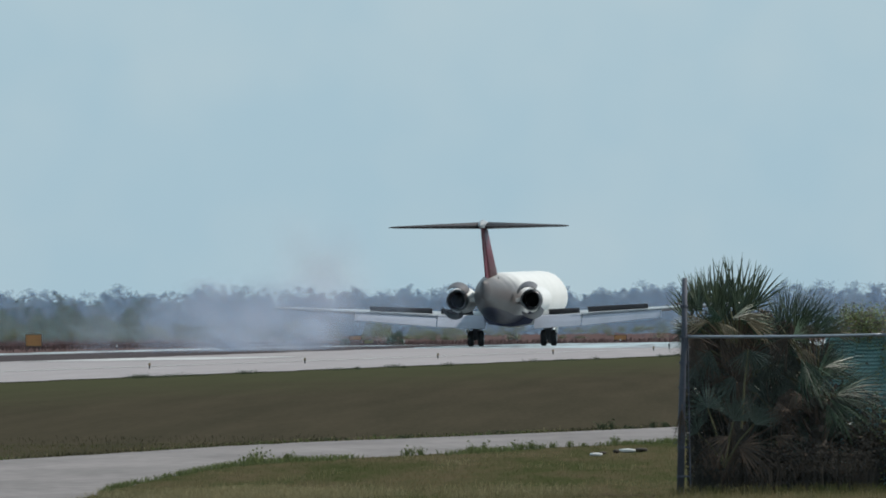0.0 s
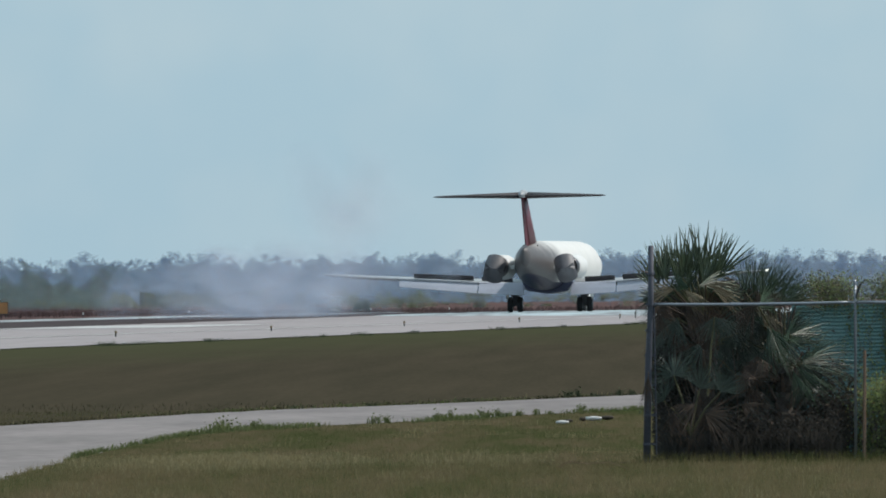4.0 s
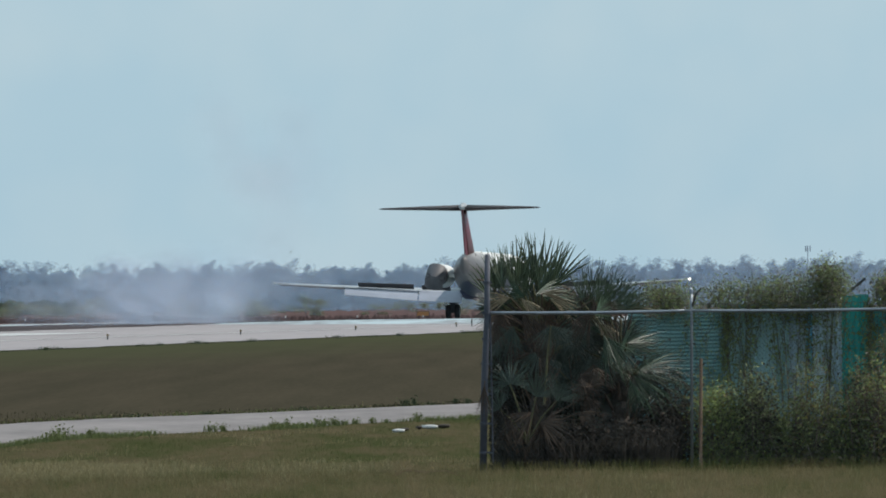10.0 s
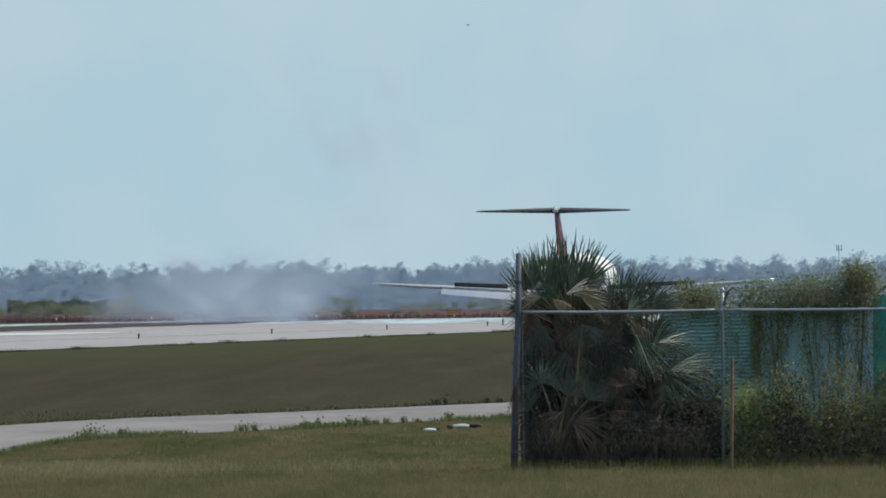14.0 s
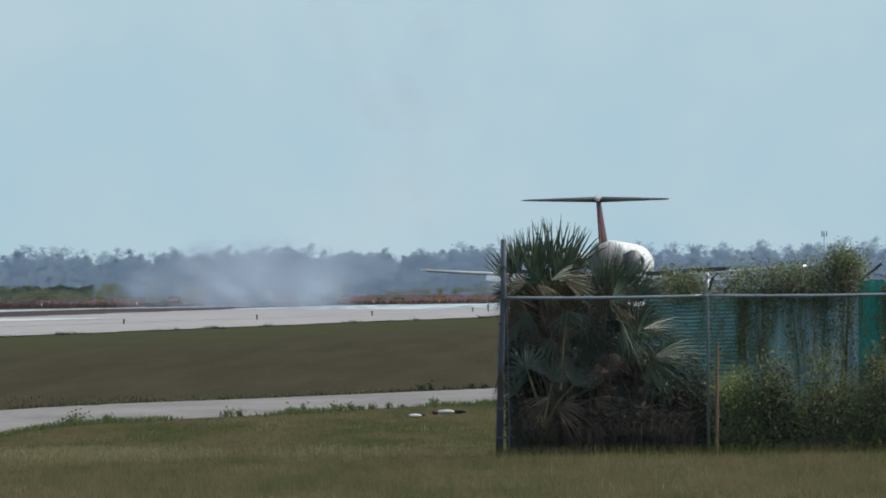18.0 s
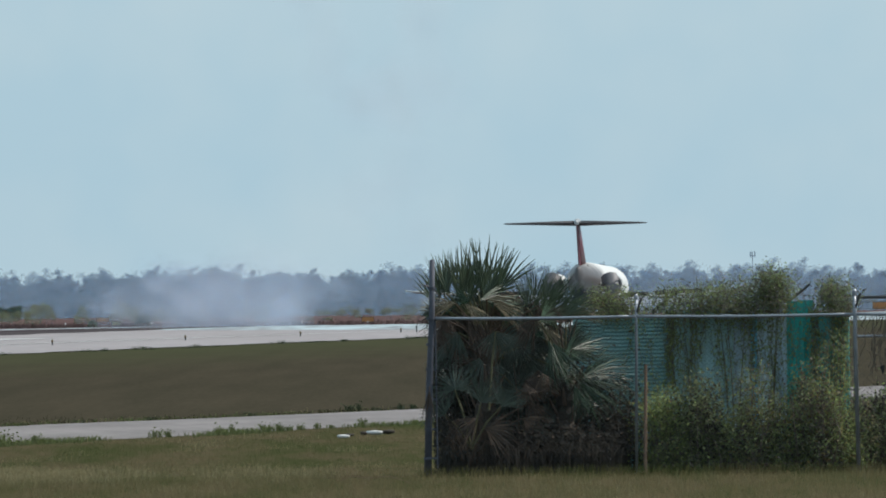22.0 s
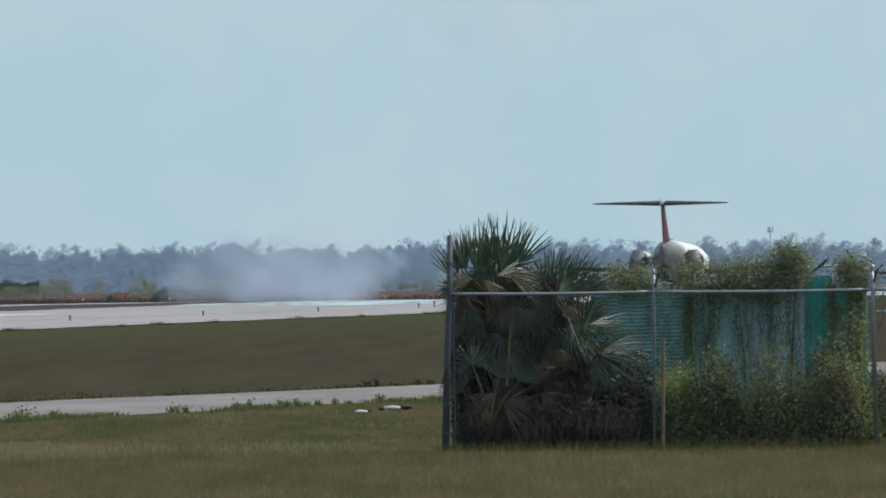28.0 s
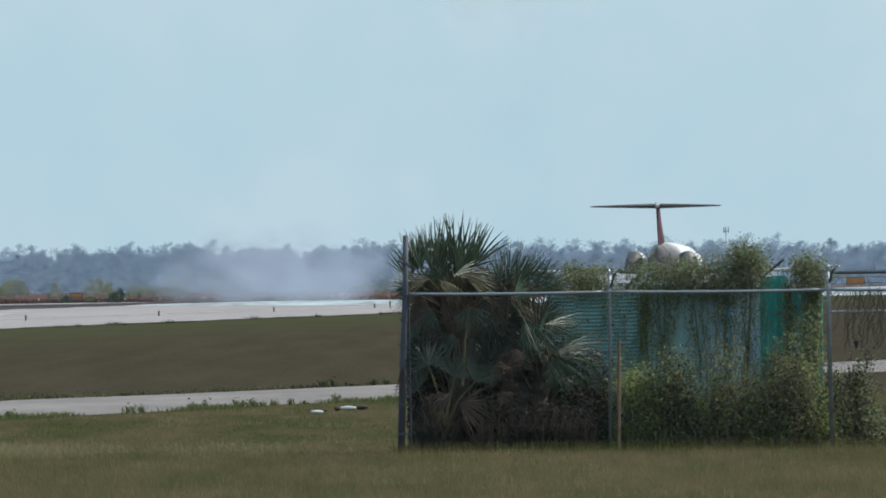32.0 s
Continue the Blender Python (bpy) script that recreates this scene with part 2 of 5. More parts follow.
M_POSTD = mat("weathered_post", (0.088, 0.092, 0.12), (0.056, 0.0584, 0.076), 4.0, 0.7, metal=0.1, fine=30)
M_WIRE = mat("chain_link_wire", (0.060, 0.063, 0.074), (0.042, 0.045, 0.053), 6.0, 0.75, metal=0.2)
M_RUST = mat("rusty_iron", (0.28, 0.18, 0.12), (0.17, 0.10, 0.065), 8.0, 0.8, bump=0.3)
M_PALM = mat("palm_leaf", (0.092, 0.118, 0.062), (0.052, 0.072, 0.042), 2.0, 0.38, island=0.4, spec=0.55, through_light=0.12)
# Darker copy of the palm leaf, with the shade of low leaves in its colour.
M_PALMB = mat("palm_leaf_shaded", (0.07956, 0.1061, 0.07956), (0.04774, 0.06895, 0.05437), 2.0, 0.40, island=0.35, spec=0.5, through_light=0.1)
M_DEAD = mat("dead_palm_leaf", (0.1313, 0.0903, 0.0651), (0.0651, 0.04725, 0.03885), 3.0, 0.8, island=0.35, spec=0.2)
M_STEM = mat("palm_stalk", (0.13, 0.12, 0.05), (0.08, 0.075, 0.035), 4.0, 0.6)
M_BARK = mat("palm_trunk", (0.06, 0.045, 0.033), (0.033, 0.0252, 0.0192), 6.0, 0.9, bump=0.6)
# Brown litter; shade behind the fence is put into its colour too.
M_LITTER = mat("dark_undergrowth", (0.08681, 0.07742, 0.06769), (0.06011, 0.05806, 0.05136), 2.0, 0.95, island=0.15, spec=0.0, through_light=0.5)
M_VINE = mat("vine_leaf", (0.345, 0.4189, 0.1599), (0.2372, 0.2932, 0.1229), 1.2, 0.75, island=0.25, spec=0.08, through_light=0.6)
M_VINEY = mat("yellowing_leaf", (0.3125, 0.25, 0.09375), (0.2, 0.1625, 0.06875), 2.0, 0.6, island=0.4, spec=0.3, through_light=0.35)
M_SHRUB = mat("shrub_leaf", (0.2609, 0.3043, 0.1593), (0.1898, 0.2181, 0.1275), 1.5, 0.75, island=0.2, spec=0.08, through_light=0.6)
M_TWIG = mat("twig", (0.17, 0.13, 0.10), (0.10, 0.08, 0.06), 5.0, 0.85)
M_TEAL = mat("teal_sheet", (0.0253, 0.4255, 0.3795), (0.0207, 0.322, 0.299), 1.5, 0.5, thing=0.15)
M_TEALD = mat("dull_teal_sheet", (0.08222, 0.4036, 0.4036), (0.07176, 0.299, 0.314), 1.5, 0.6, thing=0.2)
M_BLUE = mat("blue_sheet", (0.19, 0.62, 0.90), (0.15, 0.50, 0.76), 1.5, 0.5, thing=0.2)
M_BGREY = mat("blue_grey_sheet", (0.504, 0.648, 0.738), (0.36, 0.486, 0.576), 1.5, 0.55, thing=0.3, stretch=(1, 1, 0.15))
M_TGREY = mat("teal_grey_sheet", (0.414, 0.63, 0.648), (0.288, 0.477, 0.504), 1.5, 0.55, thing=0.3, stretch=(1, 1, 0.15))
M_NET = mat("pale_green_netting", (0.2857, 0.4761, 0.4761), (0.1619, 0.3237, 0.3333), 3.0, 0.7, stretch=(1, 1, 6))
M_ORANGE = mat("orange_sign_face", (0.529, 0.2565, 0.09), (0.437, 0.2025, 0.081), 1.5, 0.6)
M_YELLOW = mat("yellow_sign_face", (0.2808, 0.243, 0.0936), (0.216, 0.189, 0.078), 1.5, 0.6)
M_FRAME = mat("sign_frame", (0.10, 0.09, 0.08), (0.07, 0.065, 0.06), 2.0, 0.6)
M_LAMPY = mat("marker_yellow", (0.20, 0.13, 0.06), (0.14, 0.095, 0.05), 8.0, 0.6)
M_DARK = mat("dark_fixture", (0.04, 0.04, 0.045), (0.06, 0.06, 0.06), 6.0, 0.6)
# Blue-grey distance haze is put into these foliage and bark base colours.
M_PINE = mat("hazy_pine_needles", (0.331, 0.4144, 0.533), (0.2759, 0.3552, 0.4664), 0.12, 0.95, island=0.08, spec=0.0, through_light=0.5, gauze=0.89)
M_WOOD = mat("hazy_pine_wood", (0.3009, 0.3805, 0.4931), (0.2507, 0.3261, 0.4323), 0.05, 0.95, island=0.08, spec=0.0, through_light=0.5, gauze=0.80)
M_THICK = mat("hazy_thicket", (0.272, 0.3502, 0.4506), (0.2197, 0.2928, 0.3863), 0.05, 0.95, island=0.1, spec=0.0, through_light=0.5, gauze=0.6)
M_PINEG = mat("hazy_green_needles", (0.1998, 0.243, 0.2376), (0.162, 0.2052, 0.2052), 0.12, 0.95, island=0.12, spec=0.0, through_light=0.5, gauze=0.74)
M_TRUNK = mat("hazy_pine_bark", (0.2868, 0.3041, 0.3755), (0.2352, 0.2525, 0.3149), 1.0, 0.9, spec=0.0, through_light=0.4, gauze=0.6)
M_BUSH = mat("hazy_bush_leaf", (0.2652, 0.2726, 0.1756), (0.1873, 0.2044, 0.1442), 0.3, 0.95, island=0.25, spec=0.0, through_light=0.45, gauze=0.6)
M_CHALK = mat("white_debris", (0.62, 0.61, 0.60), (0.45, 0.44, 0.43), 6.0, 0.7)
M_SMOKE = veil("tyre_smoke", (0.62, 0.67, 0.80), 0.088, 0.8, 0.3, 0.75)
M_PLUME = veil("thin_pink_grey_smoke", (0.95, 0.80, 0.87), 0.03, 0.5, 0.2, 0.8)
M_BIRD = mat("dark_plumage", (0.03, 0.03, 0.032), (0.05, 0.048, 0.045), 9.0, 0.7)
M_GLASS = mat("lens_glass", (0.5, 0.5, 0.45), None, 8.0, 0.1)
glow = bpy.data.materials.new("wingtip_light")
glow.use_nodes = True
glow.node_tree.nodes["Principled BSDF"].inputs["Emission Color"].default_value = (1, 0.9, 0.75, 1)
glow.node_tree.nodes["Principled BSDF"].inputs["Emission Strength"].default_value = 2.0


# ---- mesh helpers ----
def mesh_of(name, verts, faces, materials, slots=None, smooth=False):
    me = bpy.data.meshes.new(name)
    me.from_pydata([tuple(v) for v in verts], [], faces)
    for m in (materials if isinstance(materials, (list, tuple)) else [materials]):
        me.materials.append(m)
    if slots:
        me.polygons.foreach_set("material_index", slots)
    if smooth:
        me.polygons.foreach_set("use_smooth", [True] * len(me.polygons))
    me.update()
    return me


def part(name, data, parent=None, label="", at=None):
    ob = new(name, data)
    ob.parent = parent
    if at is not None:
        ob.matrix_basis = at
    if label:
        ob["label"] = label
    return ob


def thing(name, label, category, at=None, group="", kind="", data=None):
    ob = new(name, data)
    if at is not None:
        ob.matrix_basis = at
    return tagged(ob, label, category, group, kind)


class Geo:
    """Collects vertices and faces of one mesh."""

    def __init__(self):
        self.v, self.f, self.s = [], [], []

    def add(self, verts, faces, slot=0):
        o = len(self.v)
        self.v += [tuple(v) for v in verts]
        self.f += [tuple(i + o for i in f) for f in faces]
        self.s += [slot] * len(faces)
        return self

    def box(self, x0, x1, y0, y1, z0, z1, slot=0):
        v = [(x, y, z) for z in (z0, z1) for x, y in ((x0, y0), (x1, y0), (x1, y1), (x0, y1))]
        return self.add(v, [(3, 2, 1, 0), (4, 5, 6, 7), (0, 1, 5, 4), (1, 2, 6, 5), (2, 3, 7, 6), (3, 0, 4, 7)], slot)

    def rings(self, rings, closed_ends=True, slot=0):
        n = len(rings[0])
        v = [p for r in rings for p in r]
        f = [(i * n + j, i * n + (j + 1) % n, (i + 1) * n + (j + 1) % n, (i + 1) * n + j) for i in range(len(rings) - 1) for j in range(n)]
        if closed_ends:
            f += [tuple(range(n))[::-1], tuple((len(rings) - 1) * n + j for j in range(n))]
        return self.add(v, f, slot)

    def tube(self, points, radii, n=8, slot=0):
        pts = [Vector(p) for p in points]
        radii = radii if isinstance(radii, (list, tuple)) else [radii] * len(pts)
        out = []
        for i, p in enumerate(pts):
            d = (pts[min(i + 1, len(pts) - 1)] - pts[max(i - 1, 0)]).normalized()
            a = d.orthogonal().normalized() if abs(d.z) < 0.9 else d.cross(Vector((0, 1, 0))).normalized()
            b = d.cross(a)
            out.append([p + radii[i] * (math.cos(k * math.tau / n) * a + math.sin(k * math.tau / n) * b) for k in range(n)])
        return self.rings(out, True, slot)

    def mesh(self, name, materials, smooth=False):
        return mesh_of(name, self.v, self.f, materials, self.s, smooth)


def blades(name, pts, height, width, lean, material, rng, droop=0.5):
    """Many grass blades, each a bent two-piece strip, at the points."""
    n = len(pts)
    pts = np.asarray(pts, float)
    h = rng.uniform(height[0], height[1], n)
    w = rng.uniform(width[0], width[1], n)
    az = rng.uniform(0, math.tau, n)
    fx, fy = np.cos(az) * w, np.sin(az) * w * 0.5
    la = rng.uniform(0, math.tau, n)
    lx, ly = np.cos(la) * h * lean * rng.uniform(0.2, 1, n), np.sin(la) * h * lean
    v = np.empty((n, 5, 3))
    v[:, 0] = pts + np.c_[-fx, -fy, np.full(n, -0.02)]
    v[:, 1] = pts + np.c_[fx, fy, np.full(n, -0.02)]
    mid = pts + np.c_[lx * 0.4, ly * 0.4, h * 0.6]
    v[:, 2] = mid + np.c_[fx, fy, np.zeros(n)] * 0.7
    v[:, 3] = mid - np.c_[fx, fy, np.zeros(n)] * 0.7
    v[:, 4] = pts + np.c_[lx, ly, h * (1 - 0.15 * droop)]
    base = (np.arange(n) * 5)[:, None]
    quads = (base + np.array([[0, 1, 2, 3]])).tolist()
    tris = (base + np.array([[3, 2, 4]])).tolist()
    return mesh_of(name, v.reshape(-1, 3).tolist(), quads + tris, material)


def leaves(name, centres, size, material, rng, slots=None, flat=0.4):
    """Small folded leaves (two triangles each) scattered on the centres."""
    c = np.asarray(centres, float)
    n = len(c)
    d = rng.normal(size=(n, 3))
    d[:, 2] *= 1 - flat
    d /= np.linalg.norm(d, axis=1)[:, None]
    e = rng.normal(size=(n, 3))
    e -= (e * d).sum(1)[:, None] * d
    e /= np.linalg.norm(e, axis=1)[:, None]
    s = rng.uniform(size[0], size[1], n)[:, None]
    v = np.empty((n, 4, 3))
    v[:, 0], v[:, 2] = c - d * s, c + d * s
    up = np.cross(d, e) * s * 0.15
    v[:, 1], v[:, 3] = c + e * s * 0.55 + up, c - e * s * 0.55 + up
    b = (np.arange(n) * 4)[:, None]
    f = np.concatenate([b + np.array([[0, 1, 2]]), b + np.array([[0, 2, 3]])], 1).reshape(-1, 3).tolist()
    sl = np.repeat(np.asarray(slots), 2).tolist() if slots is not None else None
    return mesh_of(name, v.reshape(-1, 3).tolist(), f, material, sl)


# ---- the ground ----
F, H = 27900.0, 2.35
RW_TURN = math.atan(2582 / F)
ALONG = Vector((math.sin(RW_TURN), math.cos(RW_TURN), 0))
ASIDE = Vector((-math.cos(RW_TURN), math.sin(RW_TURN), 0))


def fall(y):
    """How far the airfield has fallen away at the distance y."""
    q = min(1.0, max(0.0, (y - 1120) / 600))
    return 0.9 * q * q * (3 - 2 * q)


def rw(side, far, z=0.0):
    """A point by its distance to the left of the camera's own line along the runway, and along it."""
    p = ASIDE * side + ALONG * far
    return Vector((p.x, p.y, z - fall(p.y)))


def strip(name, s0, s1, a0, a1, z, material, wob=0.0, n=60, seed=1):
    rng = random.Random(seed)
    g = Geo()
    v, f = [], []
    for i in range(n + 1):
        a = a0 + (a1 - a0) * i / n
        v += [rw(s0 + rng.uniform(-wob, wob), a, z), rw(s1 + rng.uniform(-wob, wob), a, z)]
    for i in range(n):
        f.append((2 * i, 2 * i + 1, 2 * i + 3, 2 * i + 2)[::-1])
    return g.add(v, f).mesh(name, material)


GROUND_Y = [-600, 600] + list(range(1100, 1741, 16)) + [2600, 4950]
ground = thing("ground", "dry olive-brown grass field reaching the horizon", "ground", kind="structure",
               data=Geo().add([(x, y, -fall(y)) for y in GROUND_Y for x in (-2500, 2500)], [(2 * i, 2 * i + 1, 2 * i + 3, 2 * i + 2) for i in range(len(GROUND_Y) - 1)]).mesh("ground", M_FIELD))

NEAR_EDGE = ((-7.9, 150), (-7.9, 185), (-7.85, 204), (-7.7, 224), (-6.9, 251), (-4.8, 260.5), (-3.1, 270), (-0.2, 285), (4.0, 308), (9.6, 339), (24.0, 410), (40.0, 480))
FAR_EDGE = ((-24.0, 160), (-20.0, 205), (-17.0, 228), (-13.5, 246), (-10.6, 266), (-7.6, 288), (-4.4, 301), (-0.2, 320), (3.0, 336), (8.0, 365), (20.0, 430), (36.0, 505))


def edge_at(edge, k):
    """A smooth point along one edge of the service road, k from 0 to its last point."""
    i = min(int(k), len(edge) - 2)
    q = k - i
    p0, p1, p2, p3 = (Vector((*edge[max(0, min(len(edge) - 1, i + j))], 0)) for j in (-1, 0, 1, 2))
    return 0.5 * (2 * p1 + (p2 - p0) * q + (2 * p0 - 5 * p1 + 4 * p2 - p3) * q * q + (3 * p1 - p0 - 3 * p2 + p3) * q ** 3)


def road_mesh():
    v, f, n = [], [], 260
    for i in range(n + 1):
        k = i / n * (len(NEAR_EDGE) - 1)
        a, b = edge_at(NEAR_EDGE, k), edge_at(FAR_EDGE, k)
        across = (b - a).normalized()
        a = a + across * noise.noise(Vector((i * 0.35, 0, 0))) * 0.5
        b = b + across * noise.noise(Vector((i * 0.35, 9, 0))) * 0.9
        v += [a + Vector((0, 0, 0.012)), (a + b) / 2 + Vector((0, 0, 0.05)), b + Vector((0, 0, 0.012))]
    for i in range(n):
        for j in (0, 1):
            f.append((3 * i + j, 3 * i + j + 3, 3 * i + j + 4, 3 * i + j + 1)[::-1])
    return mesh_of("road", v, f, M_ROAD)


road = thing("road", "pale gravel service road with ragged grass edges", "road", kind="structure", data=road_mesh())
near_turf = thing("ground_near", "olive turf with straw patches before the fence", "grass", kind="structure",
                  data=Geo().add([(-40, 120, 0.006), (40, 120, 0.006), (40, 300, 0.006), (2, 300, 0.006), (-6, 262, 0.006), (-15, 190, 0.006), (-40, 130, 0.006)], [tuple(range(7))]).mesh("ground_near", M_NEAR))
runway = thing("runway", "pale concrete runway with shoulders", "runway", kind="structure", data=strip("runway", 78, 142, 300, 3200, 0.03, M_RUNWAY, 0.4, 290))
dry = thing("ground_far", "reddish dry grass beyond the runway", "grass", kind="structure", data=strip("ground_far", 142.5, 420, 500, 3400, 0.02, M_DRY, 0.0, 290))
def band(name, z, material, edges, seed):
    """A strip of the runway between two uneven edges; each row: distance along, its two sides."""
    rng = random.Random(seed)
    v = []
    for (a0, p0, q0), (a1, p1, q1) in zip(edges, edges[1:]):
        steps = round((a1 - a0) / 10)
        for i in range(steps):
            k = i / steps
            v += [rw(p0 + (p1 - p0) * k + rng.uniform(-0.6, 0.6), a0 + (a1 - a0) * k, z), rw(q0 + (q1 - q0) * k + rng.uniform(-0.6, 0.6), a0 + (a1 - a0) * k, z)]
    return mesh_of(name, v, [(2 * i, 2 * i + 2, 2 * i + 3, 2 * i + 1) for i in range(len(v) // 2 - 1)], material)


rubber = thing("runway_marks", "black tyre rubber marks along the runway", "tyre marks", kind="structure", data=band("runway_marks", 0.042, M_RUBBER, ((420, 115, 134.5), (900, 115, 134.5), (1120, 121, 133.5), (1300, 126, 132.6), (1480, 128.2, 131.6), (1750, 129.4, 130.6)), 4))
# Both strips paint mirage brightness onto the runway, outlined to fit the view.
thing("runway_sheen", "mirage sheen painted pale on the runway's far side", "runway", kind="structure", data=band("runway_sheen", 0.036, M_MIRAGE, ((420, 135.5, 141.8), (1000, 135.0, 141.8), (1160, 134.5, 141.8)), 3))
thing("runway_far_half", "pale cyan mirage painted on the far runway", "runway", kind="structure", data=band("runway_far_half", 0.034, M_MIRAGE, ((990, 86, 87), (1010, 86, 93), (1060, 86, 113), (1130, 86, 133), (1160, 86, 134.4), (1170, 86, 141.8), (1800, 86, 141.8), (3100, 86, 141.8)), 8))
for k, side in enumerate((93.0, 137.0)):
    thing("runway_line", "white painted runway edge line", "runway line", kind="structure", group="runway edge lines", data=strip("runway_line", side, side + 0.9, 320, 3100, 0.044, M_LINE, 0.0, 278))


M_MARK = mat("worn_white_marking", (0.50, 0.49, 0.48), (0.40, 0.39, 0.385), 0.3, 0.7, stretch=(1, 0.05, 1))
thing("runway_marking", "worn white aiming block painted on the runway", "runway marking", kind="structure", data=strip("runway_marking", 103.5, 113.5, 838, 886, 0.046, M_MARK, 0.1, 12))


# ---- the airliner: x to its right wing, y to its nose, z up from the ground under the main wheels ----
def ring_y(y, hw, zc, hh, n=28):
    out = []
    zc += 0.06
    for k in range(n):
        a = k * math.tau / n
        x, z = math.sin(a) * hw, math.cos(a) * hh
        out.append((x, y, zc + z))
    return out


def airfoil(x, le, te, z, thick, twist=0.0):
    """A closed wing section: y from leading to trailing edge at span x."""
    out = []
    c = le - te
    for s in (1, -1):
        ks = (0.0, 0.03, 0.1, 0.25, 0.5, 0.75, 1.0) if s > 0 else (0.75, 0.5, 0.25, 0.1, 0.03)
        for q in ks:
            t = thick * c * 5 * (0.2969 * math.sqrt(q) - 0.126 * q - 0.3516 * q * q + 0.2843 * q ** 3 - 0.1015 * q ** 4)
            out.append((x, le - q * c, z + s * t * (1.0 if s > 0 else 0.75)))
    return out


def panel(g, x0, x1, y0a, y0b, z0a, z0b, chord0, chord1, angle, thick, slot=0):
    """A hinged surface: its hinge line from (x0, y0a, z0a) to (x1, y0b, z0b); angle above the rearward level."""
    rings = []
    for x, y, z, c in ((x0, y0a, z0a, chord0), (x1, y0b, z0b, chord1)):
        dy, dz = -math.cos(angle), math.sin(angle)
        ny, nz = -dz, dy
        prof = ((0, 0.5), (0.15, 0.8), (0.6, 0.5), (1, 0.08), (1, -0.08), (0.6, -0.3), (0.15, -0.5), (0, -0.5))
        rings.append([(x, y + dy * c * q - ny * thick * w, z + dz * c * q - nz * thick * w) for q, w in prof])
    g.rings(rings, True, slot)


def airliner():
    ob = thing("airliner", "white twin-jet airliner with red fin and blue belly on the runway", "airplane")
    rings = [ring_y(*s) for s in ((26.4, 0.06, 2.9, 0.06), (26.0, 0.5, 2.95, 0.48), (25.2, 0.9, 3.05, 0.9), (24.0, 1.25, 3.17, 1.3), (22.5, 1.52, 3.28, 1.6), (20.5, 1.65, 3.35, 1.78), (18.0, 1.67, 3.37, 1.83),
                                  (12, 1.67, 3.37, 1.83), (6, 1.67, 3.37, 1.83), (0, 1.67, 3.37, 1.83), (-5, 1.67, 3.37, 1.83), (-8, 1.62, 3.42, 1.76), (-10.5, 1.45, 3.53, 1.58), (-12.5, 1.18, 3.66, 1.32), (-14.5, 0.82, 3.82, 1.0),
                                  (-16.2, 0.45, 3.98, 0.72), (-17.3, 0.12, 4.05, 0.5))]
    g = Geo()
    g.rings(rings)
    part("fuselage", g.mesh("fuselage", M_FUSE, True), ob)
    g = Geo()
    g.rings([[(x, y, 2.1 + z) for x, z in ((-1.9, 0.1), (-1.5, -0.55), (0, -0.75), (1.5, -0.55), (1.9, 0.1), (1.2, 0.5), (-1.2, 0.5))] for y in (6.5, 4.5, -1.5)])
    part("wing_fairing", g.mesh("wing_fairing", M_BELLY), ob)
    for k in range(5):
        g = Geo()
        x = (-0.75, -0.38, 0.0, 0.38, 0.75)[k]
        g.box(x - 0.16, x + 0.16, 24.55 - abs(x) * 0.7, 24.62 - abs(x) * 0.7, 3.75, 4.1)
        part("cockpit_window", g.mesh("cockpit_window", M_DARK), ob)
    for s in (-1, 1):
        side = "wing"
        g = Geo()
        secs = [airfoil(x * s, le, te, z, th) for x, le, te, z, th in ((1.2, 6.9, -0.9, 1.98, 0.12), (5.2, 4.1, -1.6, 2.17, 0.115), (11.0, 1.0, -2.6, 2.52, 0.11), (16.0, -1.6, -3.4, 2.86, 0.1), (16.43, -2.1, -3.5, 2.9, 0.06))]
        g.rings(secs if s > 0 else [q[::-1] for q in secs])
        wing = part(side, g.mesh(side, M_GREYW, True), ob)
        g = Geo()
        panel(g, s * 1.75, s * 5.1, -0.75, -1.3, 2.10, 2.17, 1.3, 1.12, -radians(42), 0.2)
        part("flap", g.mesh("flap", M_FLAP), wing)
        g = Geo()
        panel(g, s * 5.2, s * 10.9, -1.3, -2.35, 2.17, 2.47, 1.12, 0.76, -radians(42), 0.16)
        part("flap", g.mesh("flap", M_FLAP), wing)
        for x0, x1 in ((2.7, 4.95), (5.55, 9.9)):
            g = Geo()
            hinge = lambda x: (-0.75 + (x - 1.75) * -0.175 + 0.55, 2.05 + (x - 1.75) * 0.052 + 0.19)
            (ya, za), (yb, zb) = hinge(x0), hinge(x1)
            panel(g, s * x0, s * x1, ya, yb, za - 0.06, zb - 0.06, 0.58, 0.52, radians(38), 0.06)
            part("spoiler", g.mesh("spoiler", M_SPOIL), wing, "raised spoiler coloured dark for its shaded underside")
        # The dark aileron draws the shaded line under the outer wing.
        g = Geo()
        panel(g, s * 11.0, s * 15.9, -2.45, -3.25, 2.44, 2.78, 0.52, 0.40, radians(-6), 0.12)
        part("aileron", g.mesh("aileron", M_STAB), wing, "aileron coloured dark for the wing's shaded underside")
        for x in (3.4, 6.6, 9.6):
            g = Geo()
            y, z = -0.5 - (x - 1.75) * 0.18, 1.75 + (x - 1.75) * 0.06
            g.tube([(s * x, y + 1.6, z + 0.17), (s * x, y + 0.6, z), (s * x, y - 0.3, z - 0.06), (s * x, y - 0.55, z - 0.10)], [0.05, 0.11, 0.09, 0.03], 8)
            part("flap_track_fairing", g.mesh("flap_track_fairing", M_GREYW, True), wing)
        g = Geo()
